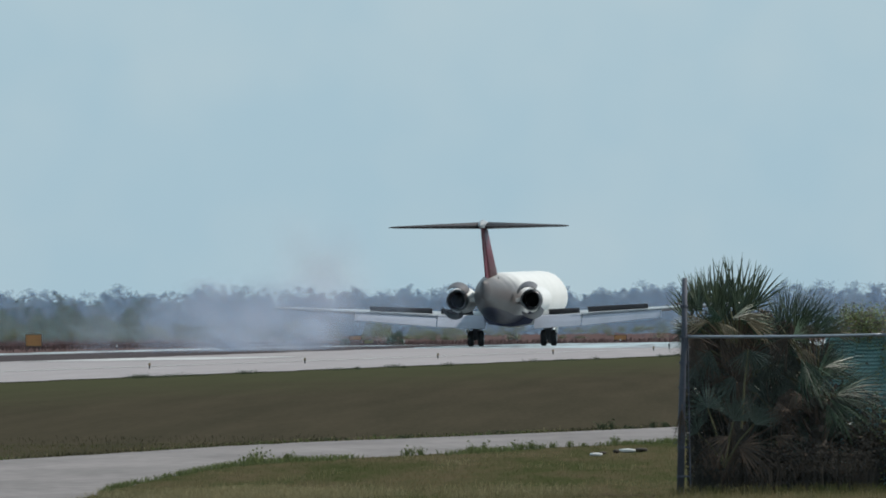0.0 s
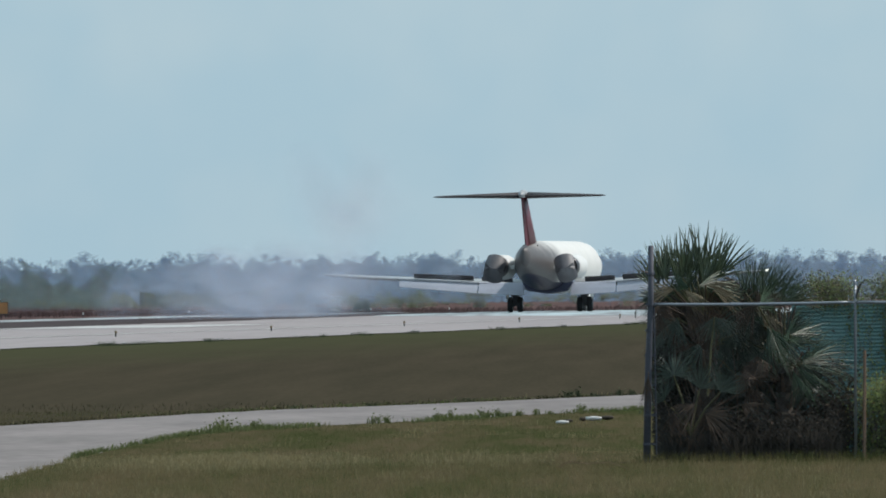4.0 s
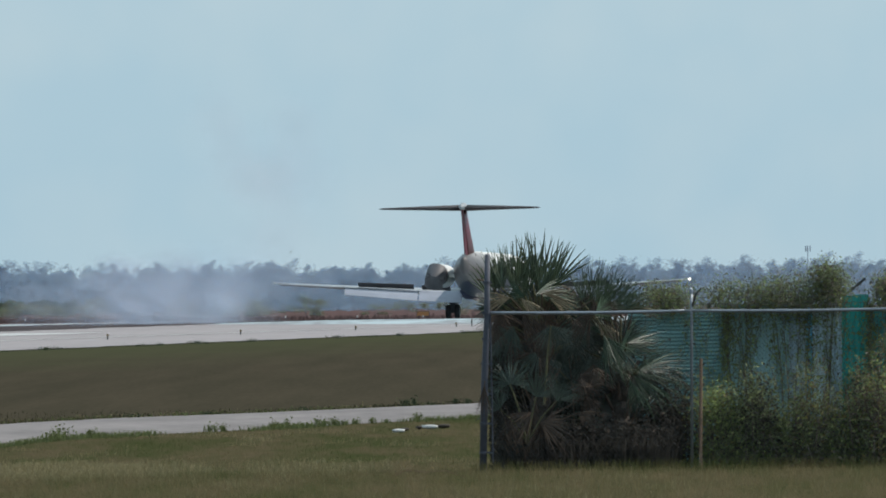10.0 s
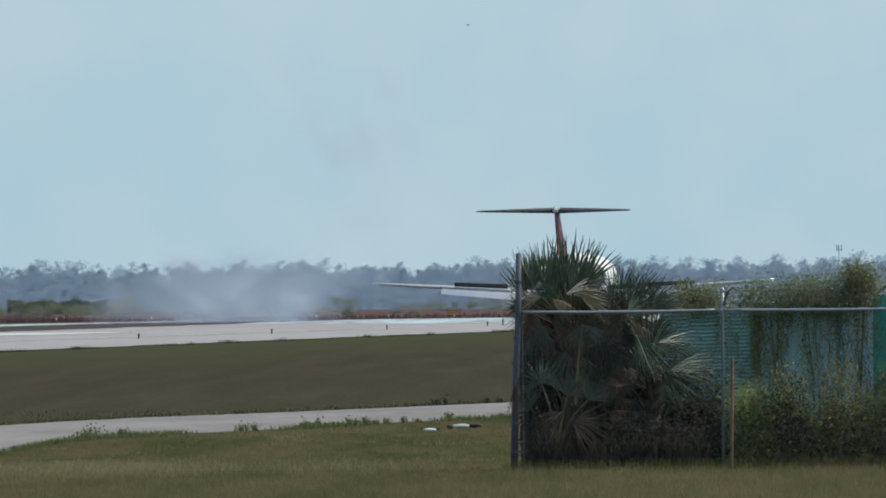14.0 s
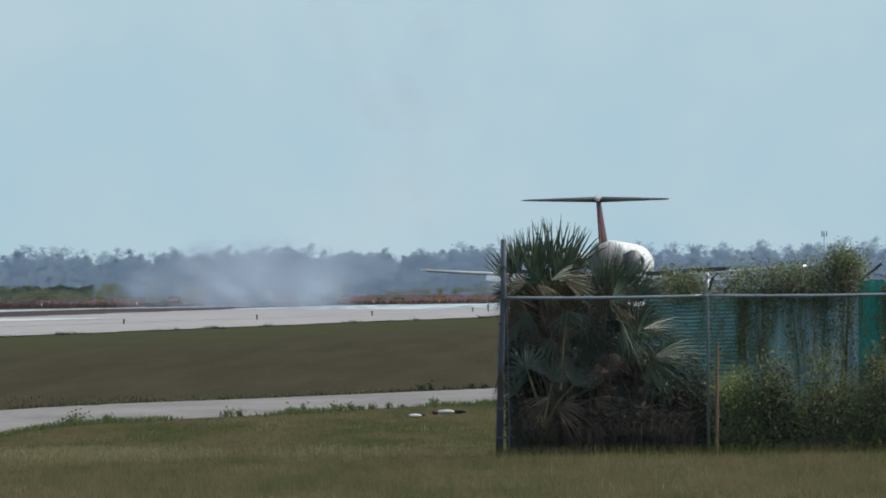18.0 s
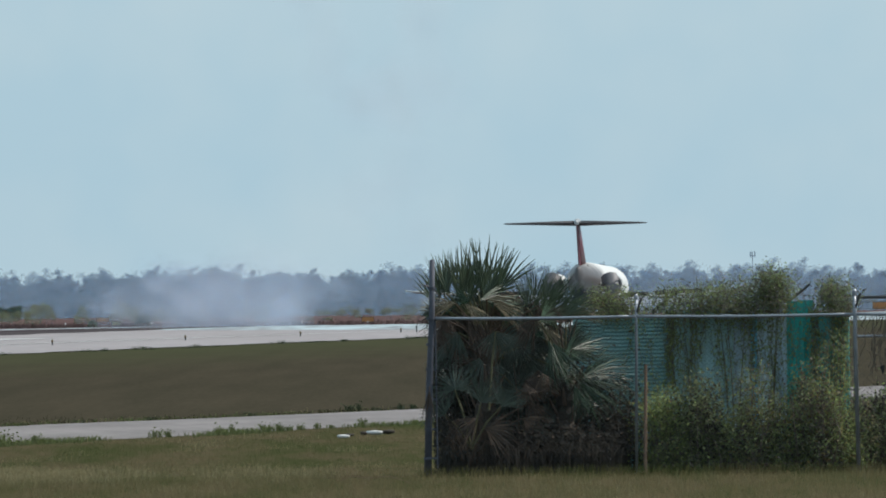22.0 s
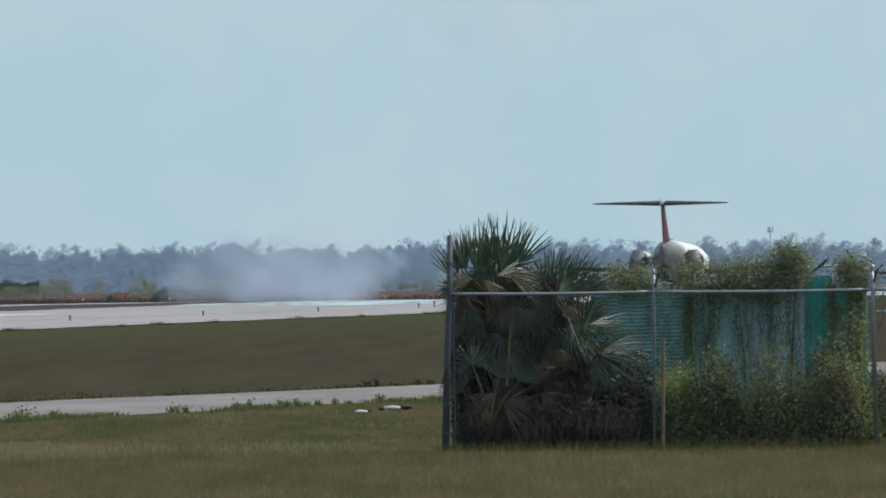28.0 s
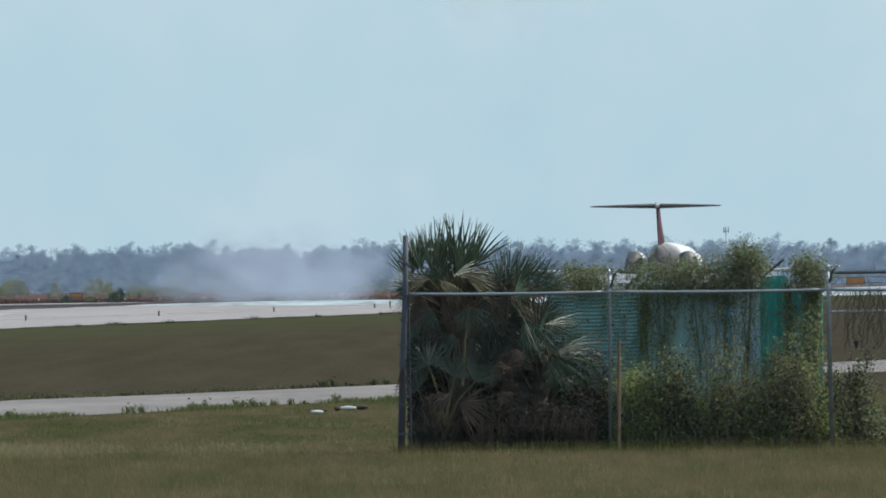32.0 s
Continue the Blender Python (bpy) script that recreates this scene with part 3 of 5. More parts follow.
        g.tube([(s * 16.35, -2.2, 2.9), (s * 16.5, -2.6, 2.92), (s * 16.4, -3.4, 2.92)], [0.05, 0.09, 0.03], 8)
        part("wingtip_lamp", g.mesh("wingtip_lamp", glow if s > 0 else M_GLASS, True), wing, "glowing wingtip light" if s > 0 else "")
        # engine nacelle
        cx, cz = s * 2.62, 3.32
        g = Geo()
        prof = ((-5.2, 0.62), (-5.0, 0.76), (-5.3, 0.83), (-6.2, 0.92), (-8.2, 0.93), (-9.6, 0.86), (-10.4, 0.78))
        g.rings([[(cx + math.sin(k * math.tau / 20) * r, y, cz + math.cos(k * math.tau / 20) * r) for k in range(20)] for y, r in prof], False)
        nac = part("engine_nacelle", g.mesh("engine_nacelle", M_WHITE, True), ob)
        g = Geo()
        prof = ((-10.2, 0.76), (-10.9, 0.74), (-11.45, 0.70), (-11.45, 0.62), (-10.6, 0.58), (-9.6, 0.52))
        g.rings([[(cx + math.sin(k * math.tau / 20) * r, y, cz + math.cos(k * math.tau / 20) * r) for k in range(20)] for y, r in prof], False)
        g.rings([[(cx + math.sin(k * math.tau / 20) * r, y, cz + math.cos(k * math.tau / 20) * r) for k in range(20)] for y, r in ((-9.7, 0.52), (-9.75, 0.02))], True, 1)
        part("exhaust_nozzle", g.mesh("exhaust_nozzle", [M_STEEL, M_SOOT], True), nac, "dark steel jet nozzle")
        g = Geo()
        g.rings([[(s * 1.3, -5.8, cz + 0.14), (s * 1.3, -10.2, cz + 0.14), (s * 1.3, -10.2, cz - 0.14), (s * 1.3, -5.8, cz - 0.14)], [(s * 2.0, -6.2, cz + 0.12), (s * 2.0, -9.8, cz + 0.12), (s * 2.0, -9.8, cz - 0.12), (s * 2.0, -6.2, cz - 0.12)]])
        part("engine_pylon", g.mesh("engine_pylon", M_WHITE), ob)
        # reverser buckets: half shells that swing behind the nozzle
        for up in (1, -1):
            g = Geo()
            n = 12
            for r, slot in ((0.87, 0), (0.81, 1)):
                v = []
                for y, q in ((0.68, 0.97), (0.25, 1.0), (-0.25, 1.0), (-0.68, 0.94)):
                    for k in range(n + 1):
                        a = radians(-58 + 116 * k / n)
                        v.append((math.sin(a) * r * q, y, up * math.cos(a) * r * q))
                m1 = n + 1
                g.add(v, [(i * m1 + k, i * m1 + k + 1, (i + 1) * m1 + k + 1, (i + 1) * m1 + k) for i in range(3) for k in range(n)], slot)
            b = part("reverser_bucket", g.mesh("reverser_bucket", [M_BUCKET, M_STEEL], True), nac, "grey clamshell reverser bucket", pose(cx, -11.5, cz))
            BUCKETS.append((b, cx, cz, up))
    # fin and tailplane
    g = Geo()
    secs = []
    for z, le, te, th in ((4.6, -9.2, -14.9, 0.34), (6.4, -12.3, -16.3, 0.30), (8.25, -15.2, -17.9, 0.26)):
        sec = airfoil(0, le, te, 0, 0.09)
        secs.append([(p[2], p[1], z + 0.25) for p in sec])
    g.rings(secs)
    fin = part("fin", g.mesh("fin", M_RED, True), ob, "red fin")
    g = Geo()
    for z0, z1, a0, a1, b0, b1 in ((4.9, 8.1, -15.05, -17.75, -15.9, -18.2),):
        g.rings([[(-0.13, a0, z0), (0.13, a0, z0), (0.04, b0, z0), (-0.04, b0, z0)], [(-0.1, a1, z1 + 0.25), (0.1, a1, z1 + 0.25), (0.03, b1, z1 + 0.25), (-0.03, b1, z1 + 0.25)]])
    part("rudder", g.mesh("rudder", M_RED), fin)
    g = Geo()
    g.tube([(0, -14.2, 8.55), (0, -15.0, 8.63), (0, -17.0, 8.67), (0, -18.4, 8.61), (0, -18.9, 8.58)], [0.05, 0.22, 0.3, 0.22, 0.04], 12)
    part("tail_bullet", g.mesh("tail_bullet", M_GREYW, True), fin)
    for s in (-1, 1):
        g = Geo()
        secs = [airfoil(s * x, le, te, z + 0.25, th) for x, le, te, z, th in ((0.1, -14.6, -17.9, 8.28, 0.17), (3.0, -16.8, -19.0, 8.26, 0.17), (6.05, -19.0, -20.2, 8.23, 0.13), (6.31, -19.4, -20.3, 8.23, 0.05))]
        g.rings(secs if s > 0 else [q[::-1] for q in secs])
        st = part("tailplane", g.mesh("tailplane", M_STAB, True), ob, "tailplane coloured dark for its shaded underside")
        g = Geo()
        panel(g, s * 0.35, s * 5.6, -17.8, -19.95, 8.52, 8.49, 0.55, 0.3, radians(4), 0.1)
        part("elevator", g.mesh("elevator", M_STAB), st)
    for x in (-0.5, 0.55):
        part("aerial", Geo().box(x - 0.02, x + 0.02, -13.0, -12.6, 4.7, 4.95).mesh("aerial", M_DARK), ob)
    # landing gear
    tyre = Geo()
    tyre.rings([[(x, math.sin(k * math.tau / 20) * r, math.cos(k * math.tau / 20) * r) for k in range(20)] for x, r in ((-0.2, 0.38), (-0.19, 0.52), (-0.12, 0.565), (0.12, 0.565), (0.19, 0.52), (0.2, 0.38))])
    tyre = tyre.mesh("tyre", M_TYRE, True)
    rim = Geo()
    rim.rings([[(x, math.sin(k * math.tau / 14) * r, math.cos(k * math.tau / 14) * r) for k in range(14)] for x, r in ((-0.215, 0.12), (-0.205, 0.31), (0.205, 0.31), (0.215, 0.12))])
    rim = rim.mesh("rim", M_GREYW, True)
    for x, y, sc in ((-2.58, 0, 1.0), (2.62, 0, 1.0), (0, 22.0, 0.66)):
        g = Geo()
        g.tube([(x, y, 0.5 * sc), (x, y, 2.2)], 0.11, 10)
        g.tube([(x, y + 0.1, 0.9), (x - (0.9 if x > 0 else -0.9 if x < 0 else 0), y + 0.2, 2.0)], 0.07, 8)
        leg = part("landing_gear_leg", g.mesh("landing_gear_leg", M_GREYW), ob)
        g = Geo()
        sgn = 1 if x >= 0 else -1
        g.box(x + sgn * 0.55, x + sgn * 0.6, y - 0.7, y + 0.7, 0.95, 2.0)
        part("gear_door", g.mesh("gear_door", M_WHITE), leg)
        part("brake_unit", Geo().box(x - 0.2 * sc, x + 0.2 * sc, y - 0.22 * sc, y + 0.1, 0.42 * sc, 1.2 * sc).box(x - 0.3 * sc, x + 0.3 * sc, y - 0.12, y + 0.12, 1.2 * sc, 1.75 * sc).mesh("brake_unit", M_DARK), leg, "dark brake and linkage block")
        for dx in (-0.36, 0.36):
            w = part("wheel", tyre, ob, "black twin wheel", pose(x + dx * sc, y, 0.565 * sc) @ Matrix.Diagonal((sc, sc, sc, 1)))
            part("rim", rim, w)
            WHEELS.append((w, x + dx * sc, y, 0.565 * sc, sc))
    return ob


BUCKETS, WHEELS = [], []
plane = airliner()


# ---- runway furniture ----
def edge_lamp(p, tall=0.3, cover=M_LAMPY, label="small yellow-brown runway edge light on a stake"):
    ob = thing("runway_edge_lamp", label, "runway light", pose(*p), "runway edge lights")
    part("stake", Geo().tube([(0, 0, 0), (0, 0, tall * 0.6)], 0.035, 6).mesh("stake", M_DARK), ob)
    part("housing", Geo().tube([(0, 0, tall * 0.55), (0, 0, tall * 0.62), (0, 0, tall * 0.85), (0, 0, tall * 0.95)], [0.04, 0.055, 0.055, 0.04], 8).mesh("housing", cover), ob)
    part("lens", Geo().tube([(0, 0, tall * 0.93), (0, 0, tall)], [0.055, 0.03], 8).mesh("lens", M_GLASS), ob)
    return ob


first = edge_lamp(rw(89, 581, 0.02))
for k in range(1, 16):
    copy_thing(first, pose(*rw(89, 581 + 60.0 * k, 0.02)))
edge_lamp(rw(89, 951, 0.02), 0.42, M_DARK, "dark runway marker light on a stake")
second = edge_lamp(rw(143.5, 926, 0.02), 0.42, M_CHALK, "white runway edge light on a stake beside dry grass")
for k in range(1, 14):
    copy_thing(second, pose(*rw(143.5, 926 + 62.0 * k, 0.02)))


def sign(p, w, h, face, label, leg=0.3):
    ob = thing("airfield_sign", label, "sign", pose(*p), "airfield signs")
    g = Geo().box(-w / 2, w / 2, -0.12, 0.12, leg, leg + h)
    part("cabinet", g.mesh("cabinet", M_FRAME), ob)
    part("face", Geo().box(-w / 2 + 0.05, w / 2 - 0.05, -0.14, -0.123, leg + 0.05, leg - 0.05 + h).mesh("face", face), ob)
    for x in (-w * 0.35, w * 0.35):
        part("leg", Geo().tube([(x, 0, 0), (x, 0, leg + 0.01)], 0.05, 6).mesh("leg", M_FRAME), ob)
    return ob


for u, side, w, h, face, label in ((-1168, 152, 1.2, 0.9, M_ORANGE, "square orange airfield sign with pale rim on dry grass"), (-590, 165, 1.2, 0.42, M_ORANGE, "orange airfield sign among bushes"),
                                   (-566, 152, 0.85, 0.36, M_YELLOW, "yellow-green airfield sign beside the runway"), (-116, 156, 1.3, 0.55, M_ORANGE, "orange airfield sign on dry grass"),
                                   (800, 145, 2.7, 1.05, M_ORANGE, "orange airfield sign beside the runway")):
    far = side * F / (2582 - u)
    sign(rw(side, far, 0.012), w, h, face, label, {165: 0.55, 152: 0.16}.get(side, 0.3) if u > -700 else 0.3)

# ---- fence ----
FD = 201.0  # distance of the fence
S = FD / F  # metres a step of the fence's own plan
P2, P3, P4 = 360 * S, 747 * S, 1150 * S


def chain_panel(x0, x1, z0, z1, y):
    g = Geo()
    step, r = 0.06, 0.0009
    w, h = x1 - x0, z1 - z0
    for sgn in (1, -1):
        k = -h
        while k < w:
            a, b = max(k, 0.0), min(k + h, w)
            if b > a + 0.01:
                za, zb = (a - k), (b - k)
                if sgn < 0:
                    za, zb = h - za, h - zb
                p, q = Vector((x0 + a, y + sgn * 0.002, z0 + za)), Vector((x0 + b, y + sgn * 0.002, z0 + zb))
                d = (q - p).normalized()
                n = Vector((-d.z, 0, d.x)) * r
                yy = Vector((0, r, 0))
                g.add([p + n, p - yy, p - n, p + yy, q + n, q - yy, q - n, q + yy], [(0, 1, 5, 4), (1, 2, 6, 5), (2, 3, 7, 6), (3, 0, 4, 7)])
            k += step
    return g.mesh("chain_link_mesh", M_WIRE)


fence = thing("chain_link_fence", "galvanised chain-link fence with top rail and barbed wire", "fence", pose(0, FD, 0))
g = Geo().tube([(-0.085, 0, -0.05), (-0.05, 0, 1.2), (-0.012, 0, 2.03), (0.0, 0, 2.78)], [0.047, 0.045, 0.036, 0.034], 12)
corner = part("corner_post", g.mesh("corner_post", M_POSTD, True), fence, "leaning weathered corner post")
for z in (0.25, 0.62, 1.0, 1.38, 1.7, 2.03, 2.42):
    x = -0.085 + 0.03 * z
    part("tension_band", Geo().tube([(x, 0, z - 0.014), (x, 0, z + 0.014)], 0.052, 12).box(x, 0.05, -0.008, 0.008, z - 0.012, z + 0.012).mesh("tension_band", M_POSTD), corner)
part("tension_bar", Geo().tube([(0.045, 0, 0.12), (0.03, 0, 2.02)], 0.009, 6).mesh("tension_bar", M_POSTD), fence)
for x, top, r, lean in ((P2, 2.27, 0.0185, -0.012), (P3, 2.30, 0.026, 0.03), (P4, 2.3, 0.030, 0.0)):
    g = Geo().tube([(x + lean, 0, -0.05), (x, 0, 2.0), (x - lean * 0.2, 0, top)], [r, r, r * 0.8], 12)
    post = part("line_post", g.mesh("line_post", M_GALV, True), fence)
    part("post_cap", Geo().tube([(x, 0, top - 0.02), (x, 0, top + 0.03), (x, 0, top + 0.05)], [r * 1.2, r * 1.2, r * 0.4], 10).mesh("post_cap", M_GALV), post)
    part("barb_arm", Geo().tube([(x, 0.02, top - 0.22), (x + 0.06, -0.1, top - 0.02), (x + 0.13, -0.24, top + 0.05)], 0.014, 6).mesh("barb_arm", M_DARK), post)
for x0, x1 in ((0.02, P2), (P2, P3), (P3, P4)):
    n = 10
    g = Geo().tube([(x0 + (x1 - x0) * k / n, 0, 2.03 - 0.012 * math.sin(math.pi * k / n)) for k in range(n + 1)], 0.021, 10)
    part("top_rail", g.mesh("top_rail", M_GALV, True), fence)
    part("rail_sleeve", Geo().tube([((x0 + x1) / 2 - 0.3, 0, 2.019), ((x0 + x1) / 2 - 0.16, 0, 2.018)], 0.025, 10).mesh("rail_sleeve", M_GALV), fence)
    part("chain_link_mesh", chain_panel(x0 + 0.04, x1 - 0.03, 0.06, 2.01, -0.024), fence, "grey diamond wire mesh")
for k, z in enumerate((2.12, 2.2, 2.28)):
    g = Geo()
    n = 60
    pts = [(P2 * 0.86 + (P4 - P2 * 0.86) * i / n, -0.05 - 0.08 * k, z - 0.02 * math.sin(i * 0.52) ** 2) for i in range(n + 1)]
    g.tube(pts, 0.0035, 4)
    for i in range(0, n, 1):
        p = pts[i]
        g.tube([(p[0] - 0.02, p[1], p[2] - 0.025), (p[0] + 0.02, p[1], p[2] + 0.025)], 0.003, 3)
    part("barbed_wire", g.mesh("barbed_wire", M_FRAME), fence)
stake = thing("iron_stake", "rusty thin iron stake beside a fence post", "stake", pose(375 * S, FD + 0.25, 0),
              data=Geo().tube([(-0.01, 0, -0.05), (0, 0, 0.7), (0.012, 0, 1.42)], [0.022, 0.022, 0.02], 8).mesh("iron_stake", M_RUST))
stake2 = thing("fence_strut", "dark slanting barbed-wire arm over the hedge", "strut", pose(0, FD + 2.15, 0),
               data=Geo().tube([(395 * S, 0, 2.1), (432 * S, 0, 2.32)], 0.018, 6).tube([(393 * S, 0, -0.05), (395 * S, 0, 2.12)], 0.02, 6).mesh("fence_strut", M_DARK))
copy_thing(stake2, pose(243 * S, FD + 2.15, 0.1))

# low gate behind the fence
gate = thing("field_gate", "low grey pipe gate behind the fence", "gate", pose(0, FD + 9, 0))
for z in (1.72,):
    part("gate_rail", Geo().tube([(780 * S, 0, z), (1200 * S, 0, z + 0.01)], 0.018, 8).mesh("gate_rail", M_GALV), gate)
part("gate_rail", Geo().tube([(775 * S, 0, 2.24), (1200 * S, 0, 2.25)], 0.02, 8).mesh("gate_rail", M_DARK), gate)
for x in (780.4, 1195):
    part("gate_post", Geo().tube([(x * S, 0, -0.05), (x * S, 0, 2.3)], 0.025, 8).mesh("gate_post", M_POSTD), gate)

# sheet screen behind the vines
screen = thing("sheet_screen", "weathered blue, teal and grey corrugated sheet screen behind vines", "screen fence", pose(0, FD + 1.9, 0))
rs = random.Random(5)
back_set = 0.0
x = 416 * S
while x < 738 * S:
    u = x / S
    w = min(rs.uniform(0.15, 0.27), 744 * S - x)
    for seam in (566, 579, 632, 678):  # where the colour changes
        if u < seam - 2 < u + w / S:
            w = (seam - u) * S + 0.012
    m = M_TEAL if 630 < u < 674 else M_TEALD if u > 674 else M_BLUE if 564 < u < 576 else M_BGREY if u > 530 else M_TGREY
    top = 2.06 + rs.uniform(-0.03, 0.04) + (0.12 if m is M_TEAL else 0)
    n = 8
    back_set = 0.0 if back_set else 0.022
    v, f = [], []
    for k in range(n + 1):
        for z in (-0.03, top):
            for d in (0.0, 0.02):
                v.append((x + w * k / n, d + back_set + 0.007 * math.sin(k * math.pi / 2) + rs.uniform(-0.002, 0.002), z))
    for k in range(n):
        a = 4 * k
        f += [(a, a + 4, a + 6, a + 2), (a + 1, a + 3, a + 7, a + 5), (a + 2, a + 6, a + 7, a + 3)]
    part("sheet", mesh_of("sheet", v, f, m), screen, "bright teal sheet" if m is M_TEAL else "")
    x += w - 0.012
for z in (0.5, 1.75):
    part("screen_rail", Geo().box(200 * S, 734 * S, 0.055, 0.11, z, z + 0.07).mesh("screen_rail", M_TWIG), screen)


# pale netting sheets with level folds
for x0, x1, top in ((200, 252, 1.9), (250, 303, 2.0), (301, 354, 2.02), (352, 420, 2.03)):
    v, nz, nx = [], 170, 4
    for dy in (0.0, 0.008):
        for k in range(nz + 1):
            for j in range(nx + 1):
                x, z = (x0 + (x1 - x0) * j / nx) * S, -0.02 + (top + 0.02) * k / nz
                v.append((x, dy + (x0 % 4) * 0.006 + 0.006 * math.sin(k * 1.57 + 0.5 * math.sin(j + x0)) + 0.006 * noise.noise(Vector((x * 9, z * 9, x0))), z))
    w1, half = nx + 1, (nx + 1) * (nz + 1)
    f = [(k * w1 + j, k * w1 + j + 1, (k + 1) * w1 + j + 1, (k + 1) * w1 + j) for k in range(nz) for j in range(nx)]
    f += [tuple(half + q for q in reversed(t)) for t in f]
    f += [(nz * w1 + j, nz * w1 + j + 1, half + nz * w1 + j + 1, half + nz * w1 + j) for j in range(nx)]
    part("netting", mesh_of("netting", v, f, M_NET), screen, "pale netting sheet")


# ---- palms ----
M_PALMC = mat("palm_leaf_glossy", (0.056, 0.098, 0.052), (0.030, 0.056, 0.032), 2.0, 0.44, island=0.6, spec=0.32, through_light=0.12)
M_TAN = mat("tan_palm_leaf", (0.30, 0.235, 0.15), (0.16, 0.125, 0.08), 3.0, 0.7, island=0.35, spec=0.3)


def frond_mesh(rng, hub, r, roll, tilt, yaw, spread, count, droop, split, material):
    """A pleated fan leaf: segments joined near the hub, then free, tapering and sagging at the tips."""
    m = pose(0, 0, 0, 0, 0, yaw) @ pose(0, 0, 0, 0, roll, 0) @ pose(0, 0, 0, tilt, 0, 0)
    axis, side, face = m.to_3x3() @ Vector((0, 0, 1)), m.to_3x3() @ Vector((1, 0, 0)), m.to_3x3() @ Vector((0, -1, 0))
    g = Geo()
    step = radians(2 * spread / (count - 1))
    for k in range(count):
        a = -radians(spread) + step * (k + rng.uniform(-0.2, 0.2))
        d = (axis * math.cos(a) + side * math.sin(a) - face * 0.16 * abs(math.sin(a))).normalized()
        s = (side * math.cos(a) - axis * math.sin(a)).normalized()
        ln = r * (0.78 + 0.22 * math.cos(a * 0.8)) * rng.uniform(0.88, 1.06)
        level = math.sqrt(max(0.0, 1 - d.z * d.z))
        sag = droop * (0.2 + 0.8 * level) * rng.uniform(0.6, 1.4)
        curl = rng.gauss(0, 0.05)
        v = []
        for q in (0.0, 0.2, 0.4, 0.6, 0.8, 1.0):
            w = ln * math.tan(step / 2) * 0.96
            w *= q if q <= split else split * ((1 - q) / (1 - split)) ** 0.75
            w = max(w, 0.0012)
            p = Vector(hub) + d * ln * q * (1 - 0.12 * sag * q) + s * curl * ln * q * q - Vector((0, 0, sag * ln * q ** 2.4))
            v += [p - s * w - face * w * 0.35, p + face * w * 0.35, p + s * w - face * w * 0.35]
        g.add(v, [(3 * i + j, 3 * i + j + 1, 3 * i + j + 4, 3 * i + j + 3) for i in range(5) for j in (0, 1)])
    return g.mesh("leaf", material)


rp = random.Random(11)


def fan(parent, base, hub, r, roll, tilt, spread, count, droop, material, split=0.42, yaw=0.0, stalk=None):
    """One leaf with its stalk from base to hub. roll: its turn in the fence's plane; tilt: towards the viewer."""
    b, h = Vector(base), Vector(hub)
    mid = (b + h) / 2 + Vector((0, 0, 0.10 * (h - b).length))
    part("stalk", Geo().tube([b, mid, h], [0.016, 0.013, 0.009], 6).mesh("stalk", stalk or M_STEM), parent)
    part("leaf", frond_mesh(rp, h, r, roll, tilt, yaw, spread, count, droop, split, material), parent)


def palm(at, label, trunk_h):
    ob = thing("fan_palm", label, "palm", pose(*at), "palms behind the fence")
    g = Geo()
    n = 14
    pts = [(0.02 * math.sin(k * 0.7), 0.02 * math.cos(k * 0.6), trunk_h * k / n - 0.05) for k in range(n + 1)]
    g.tube(pts, [0.12 + 0.025 * (k % 2) for k in range(n + 1)], 12)
    part("trunk", g.mesh("trunk", M_BARK), ob)
    for k in range(22):  # old leaf bases
        a, z = k * 2.4, trunk_h * (0.15 + 0.8 * k / 22)
        c, q = Vector((math.cos(a), math.sin(a), 0)), Vector((0, 0, z))
        part("leaf_base", Geo().tube([q + c * 0.10, q + c * 0.16 + Vector((0, 0, 0.08)), q + c * 0.24 + Vector((0, 0, 0.22))], [0.03, 0.024, 0.012], 5).mesh("leaf_base", M_DEAD), ob)
    return ob


def grow(ob, u0, base, rows, material, depth=(-0.15, 0.25), stalk=None):
    """Leaves of one palm; each row: hub along the fence and height, length, roll, tilt, half spread, segments, droop."""
    for u, z, r, roll, tilt, spread, count, droop in rows:
        fan(ob, base, ((u - u0) * S, rp.uniform(*depth), z), r, roll, tilt, spread, count + 1, droop, material, 0.44, stalk=stalk)


p1 = palm((95 * S, FD + 0.75, 0), "tall fan palm with upright green fronds and dead skirt", 1.75)
grow(p1, 95, (0, 0, 1.65), ((14, 2.30, 0.50, -8, 6, 30, 9, 0.06), (24, 2.36, 0.46, 4, -8, 24, 7, 0.05), (6, 2.22, 0.46, -30, 4, 20, 6, 0.10), (44, 2.34, 0.62, -6, -10, 19, 7, 0.04),
                            (56, 2.36, 0.66, 3, 10, 16, 6, 0.03), (80, 2.40, 0.66, -2, -6, 16, 6, 0.03), (90, 2.38, 0.72, 7, 8, 19, 7, 0.04), (104, 2.36, 0.66, 17, -8, 20, 7, 0.06),
                            (116, 2.34, 0.66, 27, 6, 22, 7, 0.09), (70, 2.34, 0.50, -16, 12, 30, 9, 0.08), (100, 2.3, 0.55, 40, 0, 24, 7, 0.14)), M_PALM)
for k in range(14):  # more upright leaves, close to one another
    fan(p1, (0, 0, 1.65), ((rp.uniform(8, 118) - 95) * S, rp.uniform(-0.1, 0.35), rp.uniform(2.2, 2.34)), rp.uniform(0.42, 0.6), (k - 5) * 2.6 + rp.uniform(-5, 5), rp.uniform(-10, 10), 16, 8, 0.05, M_PALM)
